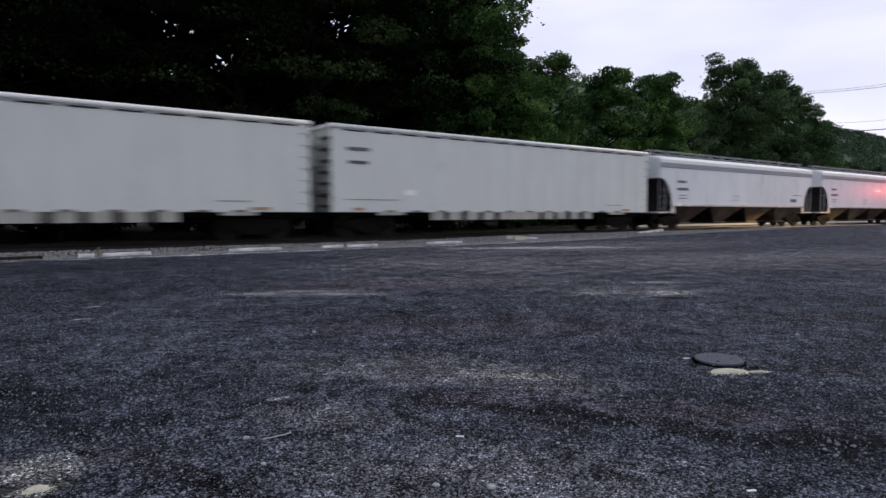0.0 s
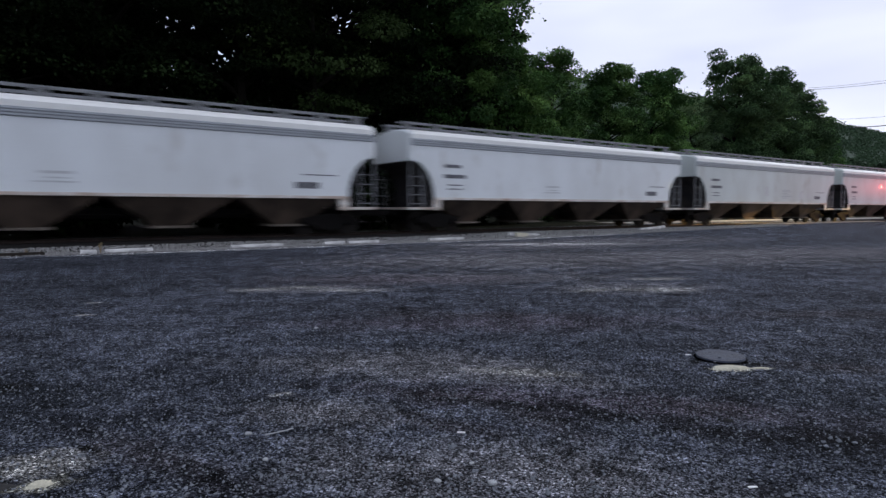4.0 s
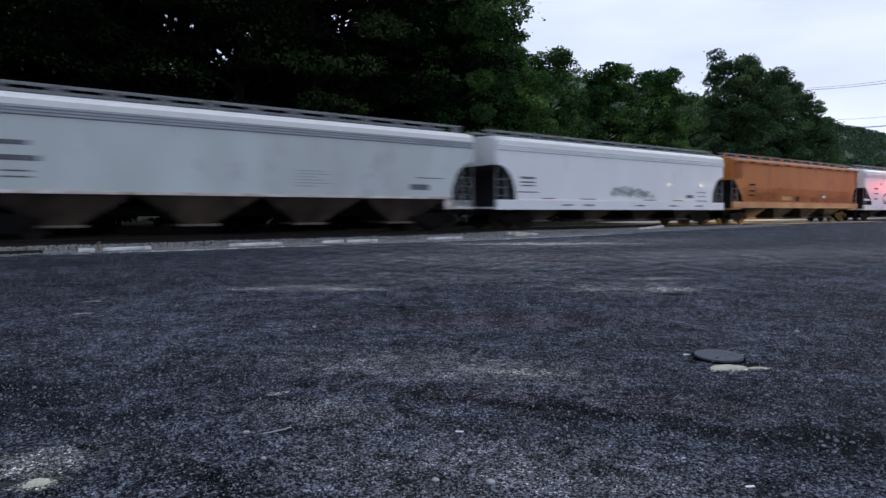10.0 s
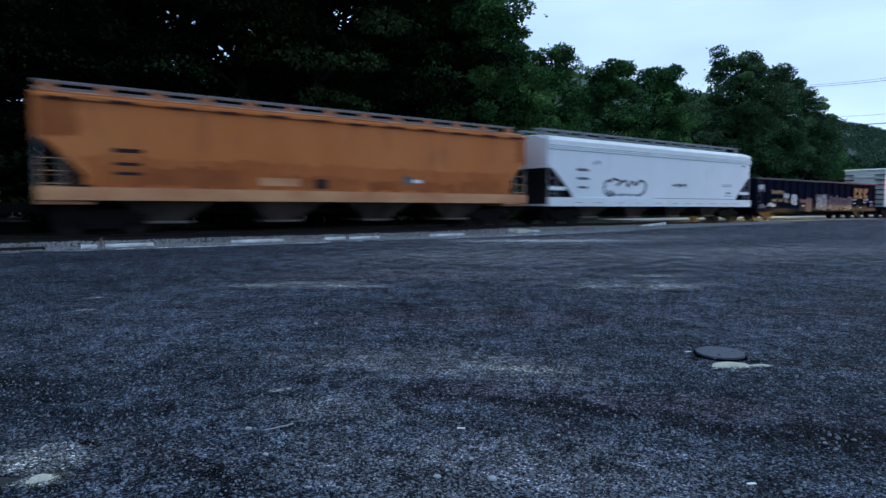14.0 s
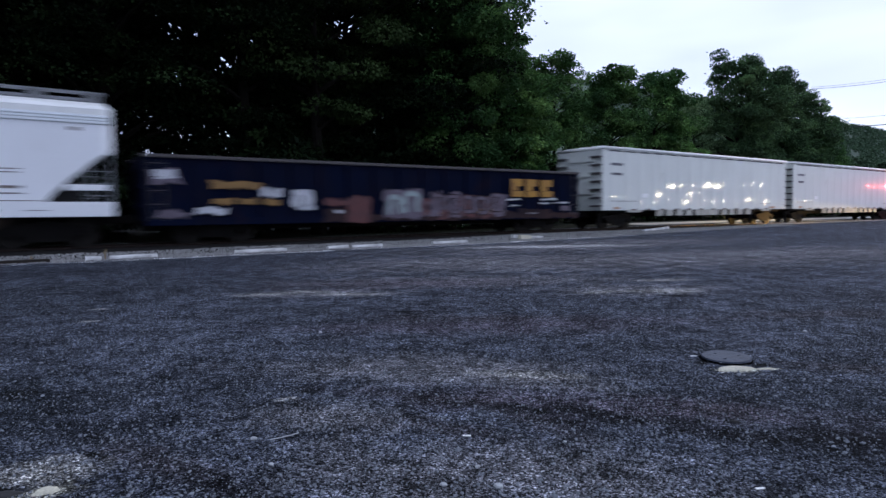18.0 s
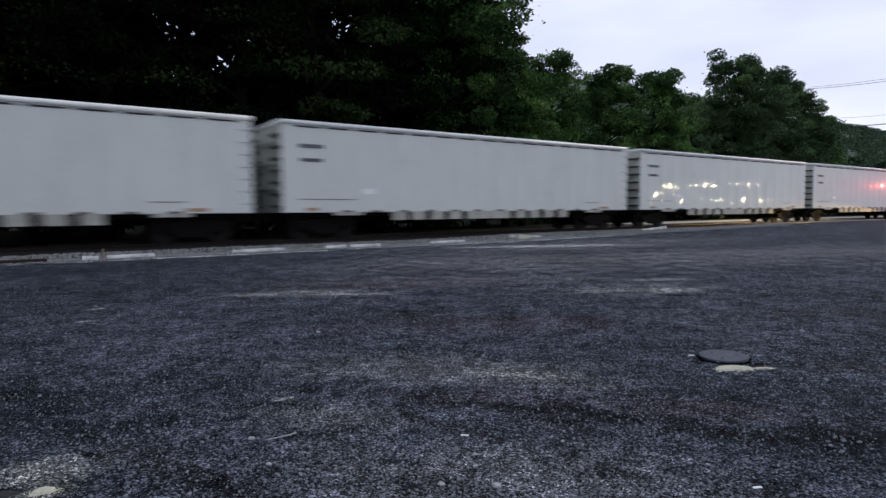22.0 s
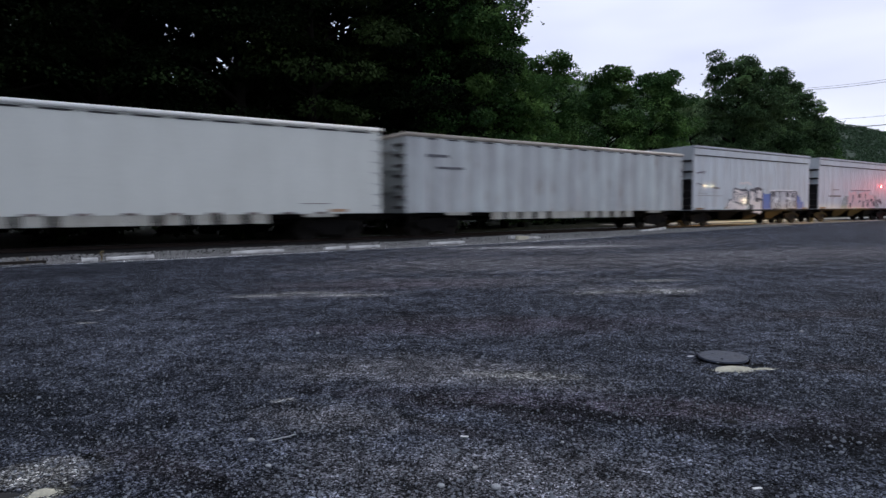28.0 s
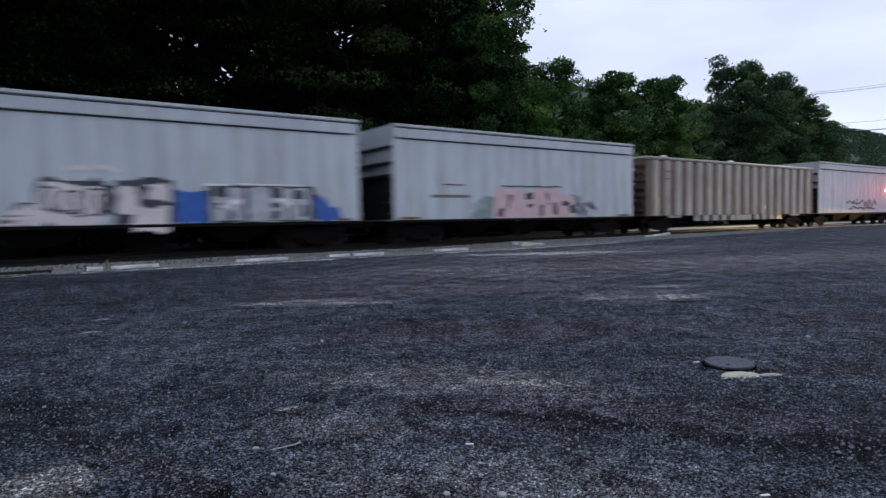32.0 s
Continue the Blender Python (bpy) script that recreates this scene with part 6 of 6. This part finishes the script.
# ---- trees ----
def tree_crown(rng, height, radius, low, lobes, leaves, leaf, droop=0.25, shape=1.0, flat=0.55, lump=0.235, stray=0.0):
    """Leaves in many overlapping clumps inside an uneven crown; returns vertices, faces and the clump centres."""
    npr = np.random.RandomState(rng.randrange(10 ** 6))
    centres = []
    for i in range(lobes):
        f = (i + rng.random()) / lobes
        z = low + (height - low) * f
        w = radius * (math.sin(math.pi * (0.12 + 0.80 * f)) ** 0.7) * shape
        a, d = rng.uniform(0, 6.283), w * math.sqrt(rng.uniform(0.12, 1.0)) * rng.choice((0.75, 0.9, 1.08))
        centres.append((d * math.cos(a), d * math.sin(a), z + rng.uniform(-0.5, 0.9), rng.uniform(0.45, 1.15) * radius * lump))
    c = np.array(centres)
    pick = npr.randint(0, lobes, leaves)
    v = npr.normal(size=(leaves, 3))
    v /= np.linalg.norm(v, axis=1)[:, None]
    if not stray:
        v[:, 2] = np.where(v[:, 2] < -0.35, -v[:, 2] * 0.6, v[:, 2])
    r = c[pick, 3] * (0.55 + 0.6 * npr.random(leaves) ** 0.7)
    r *= np.where(npr.random(leaves) < stray, 1.0 + 0.9 * npr.random(leaves), 1.0)
    p = c[pick, :3] + v * r[:, None] * np.array([1.35, 1.35, flat])
    d = v * np.array([1, 1, 0.4]) + npr.normal(size=(leaves, 3)) * 0.45
    d[:, 2] -= droop
    d /= np.linalg.norm(d, axis=1)[:, None]
    e = np.cross(d, npr.normal(size=(leaves, 3)) * 0.5 + np.array([0, 0, 1.0]))
    e /= np.linalg.norm(e, axis=1)[:, None]
    size = leaf * (0.6 + 0.8 * npr.random(leaves))[:, None]
    q = np.stack([p, p + d * size * 0.45 + e * size * 0.34, p + d * size, p + d * size * 0.45 - e * size * 0.34], 1).reshape(-1, 3)
    idx = np.arange(leaves * 4).reshape(-1, 4)
    return q, idx, centres


def big_mesh(name, q, idx, material, parent):
    me = bpy.data.meshes.new(name)
    me.vertices.add(len(q))
    me.vertices.foreach_set("co", q.astype(np.float32).ravel())
    me.loops.add(idx.size)
    me.loops.foreach_set("vertex_index", idx.astype(np.int32).ravel())
    me.polygons.add(len(idx))
    me.polygons.foreach_set("loop_start", (np.arange(len(idx)) * 4).astype(np.int32))
    me.update(calc_edges=True)
    me.materials.append(material)
    ob = new(name, me)
    ob.parent = parent
    return ob


def tree(seed, label, height, radius, low, lobes, leaves, leaf, material, droop=0.25, shape=1.0, flat=0.55, lump=0.235, stray=0.0):
    rng = random.Random(seed)
    ob = empty("tree", label, "tree", "trees behind the track")
    q, idx, centres = tree_crown(rng, height, radius, low, lobes, leaves, leaf, droop, shape, flat, lump, stray)
    big_mesh("crown", q, idx, material, ob)
    bm = bmesh.new()
    base = height * 0.016 + 0.06
    pts = [Vector((0, 0, -0.3))]
    for i in range(1, 9):
        f = i / 8
        pts.append(Vector((rng.uniform(-0.2, 0.2) * f * 2, rng.uniform(-0.2, 0.2) * f * 2, height * 0.93 * f)))
    for i in range(8):
        rod(bm, pts[i], pts[i + 1], base * (1.25 if i == 0 else 1 - i / 8.5), 9, base * (1 - (i + 1) / 8.6))
    for x, y, z, r in centres[::2]:
        f = min(0.95, max(0.12, (z - 0.32 * math.hypot(x, y) - r * 0.4) / (height * 0.93)))
        i = min(7, int(f * 8))
        start = pts[i].lerp(pts[i + 1], f * 8 - i)
        mid = start.lerp(Vector((x, y, z)), 0.55) + Vector((0, 0, 0.25))
        k = base * (1 - f) * 0.42 + 0.03
        rod(bm, start, mid, k, 6, k * 0.65)
        rod(bm, mid, (x, y, z), k * 0.65, 5, 0.015)
    part("trunk", bm, M_BARK, ob, "grey-brown trunk with limbs")
    return ob


def set_tree(ob, s, n, turn, scale=1.0, first=False, tall=1.0):
    m = Matrix.Translation(at(s, n, ground_z(s, n))) @ pose(0, 0, 0, 0, 0, turn) @ Matrix.Diagonal((scale, scale, scale * tall, 1))
    if first:
        ob.matrix_basis = m
        return ob
    return copy_thing(ob, m)


def build_trees():
    dark = "tall dark green broadleaf tree with a dense crown"
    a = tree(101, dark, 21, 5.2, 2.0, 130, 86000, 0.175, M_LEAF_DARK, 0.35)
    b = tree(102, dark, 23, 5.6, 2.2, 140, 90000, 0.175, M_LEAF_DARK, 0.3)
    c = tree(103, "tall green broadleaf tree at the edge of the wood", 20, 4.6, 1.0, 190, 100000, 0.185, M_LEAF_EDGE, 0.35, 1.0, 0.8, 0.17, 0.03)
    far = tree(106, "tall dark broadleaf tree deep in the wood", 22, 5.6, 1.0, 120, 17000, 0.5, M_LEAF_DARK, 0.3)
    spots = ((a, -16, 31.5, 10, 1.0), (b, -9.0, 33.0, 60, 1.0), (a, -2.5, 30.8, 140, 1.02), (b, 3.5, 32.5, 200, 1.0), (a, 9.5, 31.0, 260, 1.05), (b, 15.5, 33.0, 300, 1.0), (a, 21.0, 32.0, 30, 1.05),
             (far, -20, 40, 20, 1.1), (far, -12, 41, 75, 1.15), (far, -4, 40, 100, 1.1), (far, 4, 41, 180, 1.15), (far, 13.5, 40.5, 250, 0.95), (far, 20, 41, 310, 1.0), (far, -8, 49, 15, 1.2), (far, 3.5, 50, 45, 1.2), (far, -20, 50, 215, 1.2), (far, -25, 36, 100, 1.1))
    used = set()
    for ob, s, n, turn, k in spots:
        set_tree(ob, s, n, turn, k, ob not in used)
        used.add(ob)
    set_tree(c, 22.5, 31.5, 0, 1.08, True)
    set_tree(c, 25.6, 36.5, 120, 1.2)
    h = tree(109, "young fresh green tree at the edge of the wood", 11.5, 2.5, 0.6, 90, 30000, 0.19, M_LEAF_FRESH, 0.35, 1.0, 0.7, 0.21, 0.03)
    set_tree(h, 29.4, 32.0, 60, 1.0, True)
    set_tree(h, 27.0, 31.0, 200, 1.05)
    # boughs hanging out of the wood, the light on them put into paler leaves
    g = tree(107, "tall broadleaf tree with hanging boughs in paler, lit leaves", 19, 4.6, 6.0, 66, 26000, 0.21, M_LEAF_BOUGH, 0.5, 1.0, 0.38, 0.20, 0.02)
    set_tree(g, 12.8, 29.6, 40, 1.0, True)
    # lower, lighter trees further along
    d = tree(104, "rounded green broadleaf tree", 15.7, 4.4, 0.8, 120, 62000, 0.225, M_LEAF_MID, 0.25, 1.0, 0.75, 0.205, 0.02)
    e = tree(105, "broad dull green broadleaf tree", 20.3, 6.0, 1.0, 150, 82000, 0.255, M_LEAF_BLUE, 0.25, 1.0, 0.75, 0.18, 0.02)
    f = tree(108, "slender pale green tree with a thin airy crown", 14.2, 3.6, 2.0, 120, 12000, 0.24, M_LEAF_LIGHT, 0.25, 1.0, 0.9, 0.17, 0.08)
    set_tree(d, 43.5, 43, 0, 1.0, True)
    set_tree(d, 52.0, 43, 80, 1.0)
    set_tree(d, 59.6, 43, 150, 1.04)
    set_tree(e, 77.0, 43, 215, 1.0, True)
    set_tree(e, 87.0, 44, 130, 0.98)
    set_tree(e, 95.5, 44, 250, 0.90)
    set_tree(f, 70.5, 45, 30, 1.0, True)
    set_tree(f, 66.5, 47, 200, 0.92)
    set_tree(d, 104.5, 45, 20, 0.95)
    set_tree(d, 112, 46, 110, 0.68)
    set_tree(d, 121, 47, 200, 0.56)
    set_tree(d, 131, 48, 260, 0.52)
    set_tree(d, 58, 52, 10, 0.98)
    set_tree(d, 47, 52, 50, 1.0)
    set_tree(d, 70, 52, 70, 0.72)
    set_tree(e, 84, 55, 90, 0.85)


def build_brush():
    """Undergrowth along the far side of the line, one mesh."""
    npr = np.random.RandomState(77)
    qs, ids, k = [], [], 0
    rows = [(-24 + i * 2.1, None, 1500) for i in range(64)] + [(-70 + i * 3.4, 37.0, 900) for i in range(32)] + [(-80 + i * 4.0, 55.0, 700) for i in range(36)]
    for i, (s_row, n_row, count) in enumerate(rows):
        rng = random.Random(500 + i)
        q, idx, _ = tree_crown(rng, rng.uniform(2.5, 5.0), rng.uniform(1.6, 2.6), 0.1, 12, count, 0.34 if n_row is None else 0.55, 0.2)
        s = s_row + rng.uniform(-0.8, 0.8)
        n = (n_row or (28.0 if s < 22 else 36.0)) + rng.uniform(-0.6, 1.8)
        c = at(s, n, ground_z(s, n))
        qs.append(q + np.array(c))
        ids.append(idx + k)
        k += len(q)
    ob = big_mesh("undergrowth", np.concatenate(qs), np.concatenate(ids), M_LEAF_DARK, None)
    tagged(ob, "dense dark undergrowth along the far side of the track", "undergrowth", kind="stuff")


def build_hill():
    """Wooded hill far behind the crossing, its canopy broken into crowns."""
    ss, ns = np.arange(120, 1500, 9.0), np.arange(170, 640, 9.0)
    verts = []
    for s in ss:
        for n in ns:
            f = smooth(150, 330, n)
            h = 86 * f + 14 * noise.noise((s * 0.004, n * 0.004, 1.0)) * f - 20 * smooth(700, 1400, s)
            crown = 5.0 * abs(noise.noise((s * 0.085, n * 0.085, 5.0))) + 3.2 * noise.noise((s * 0.33, n * 0.33, 2.0))
            verts.append(tuple(at(s + 5 * noise.noise((s, n, 1.5)), n, h + crown + (6 if f > 0.0 else 0))))
    k = len(ns)
    faces = [(i * k + j, (i + 1) * k + j, (i + 1) * k + j + 1, i * k + j + 1) for i in range(len(ss) - 1) for j in range(k - 1)]
    ob = raw_part("backdrop", verts, faces, mat("far_wood", (0.046, 0.070, 0.048), 0.9, 0, (0.068, 0.096, 0.058), 0.03, 0.9, grain=0.5, grain_scale=0.22, bump=1.0, bump_scale=0.25, coords="Object"))
    tagged(ob, "distant wooded hill", "hill", kind="structure")
    rng = random.Random(321)
    npr = np.random.RandomState(9)
    qs = []
    for i in range(2600):
        s, n = rng.uniform(420, 1150), rng.uniform(175, 400)
        f = smooth(150, 330, n)
        h = 86 * f + 14 * noise.noise((s * 0.004, n * 0.004, 1.0)) * f - 20 * smooth(700, 1400, s) + 6
        r = rng.uniform(3.5, 6.0)
        v = npr.normal(size=(60, 3))
        v /= np.linalg.norm(v, axis=1)[:, None]
        v[:, 2] = np.abs(v[:, 2])
        p = np.array(at(s, n, h)) + v * np.array([r, r, r * 1.2])
        d = npr.normal(size=(60, 3))
        d /= np.linalg.norm(d, axis=1)[:, None]
        e = np.cross(d, v)
        k = rng.uniform(0.9, 1.6)
        qs.append(np.stack([p - d * k, p + e * k * 0.7, p + d * k, p - e * k * 0.7], 1).reshape(-1, 3))
    q = np.concatenate(qs)
    ob = big_mesh("hill_woods", q, np.arange(len(q)).reshape(-1, 4), M_LEAF_FAR, None)
    tagged(ob, "distant green tree crowns covering the hill", "woods", kind="stuff")
    # nearer belt of woodland that hides the foot of the hill
    qs, ids, c0 = [], [], 0
    for i in range(46):
        rng = random.Random(900 + i)
        q, idx, _ = tree_crown(rng, rng.uniform(9, 14), rng.uniform(3.5, 5.5), 0.2, 26, 2600, 0.8, 0.2)
        s, n = rng.uniform(105, 210), rng.uniform(56, 95)
        qs.append(q + np.array(at(s, n, 0)))
        ids.append(idx + c0)
        c0 += len(q)
    ob = big_mesh("far_trees", np.concatenate(qs), np.concatenate(ids), M_LEAF_FAR, None)
    tagged(ob, "far belt of green trees below the hill", "woods", kind="stuff")


def build_cables():
    for label, radius, ends in (("thin black overhead cable", 0.02, ((96.7, 43, 19.15), (104, 29, 20.0))), ("thin black overhead cable", 0.03, ((96.7, 43, 18.9), (104, 29, 19.6))), ("thin black overhead cable", 0.018, ((107.5, 43, 15.5), (104, 29, 15.0))),
                                ("thick black overhead cable", 0.06, ((105.7, 43, 14.0), (104, 29, 13.6)))):
        a, b = at(*ends[0]), at(*ends[1])
        bm = bmesh.new()
        prev = None
        for i in range(21):
            f = i / 20
            p = a.lerp(b, f) - Vector((0, 0, 0.3 * 4 * f * (1 - f)))
            if prev is not None:
                rod(bm, prev, p, radius, 6)
            prev = p
        tagged(part("overhead_cable", bm, M_CABLE), label + " over the crossing", "cable", "overhead cables")


def ballast_place(rng):
    s = rng.uniform(-4, 40)
    return s, 18.4 + (1.45 + 0.6 * smooth(12, 22, s)) * rng.random() ** 1.25


build_ground()
build_track()
build_crossing()
build_far_road()
build_stops()
build_small_ground_things()
build_train()
build_trees()
build_brush()
build_hill()
build_cables()
stones("ballast_stones", "loose grey ballast stones along the track", 38000, ballast_place, lambda r: r.uniform(0.014, 0.042), M_STONE, 3, lambda s, n: max(ballast_z(s, n), ground_z(s, n)), 0.2)
stones("lot_gravel", "loose pale grit and small stones on the asphalt", 52000, lot_place, lambda r: 0.003 + 0.009 * r.random() ** 4 + (0.012 if r.random() < 0.003 else 0), M_CHIP, 4, ground_z, 0.25)


def motions():
    ends = (0.0, 16.0, 32.0)
    for car, s in TRAIN:
        walk(car, [(t, Matrix.Translation(at(s - SPEED * t, TRACK_N, RAIL_Z)) @ pose(0, 0, 0, 0, 0, TURN)) for t in ends])
    # wheels roll with the train: 0.457 m radius, a turn of less than 90 degrees from row to row
    steps = 480
    rows = [(32.0 * k / steps, -math.degrees(SPEED * 32.0 * k / steps / 0.457)) for k in range(steps + 1)]
    keyed = {}
    for ob in list(scene.objects):
        if not ob.name.startswith("wheelset"):
            continue
        x = round(ob.location.x, 2)
        if x not in keyed:
            walk(ob, [(t, pose(x, 0, 0.457, 0, turn, 0)) for t, turn in rows])
            keyed[x] = ob.animation_data
        else:
            ob.rotation_mode = "QUATERNION"
            data = ob.animation_data_create()
            data.action = keyed[x].action
            data.action_slot = keyed[x].action_slot


motions()
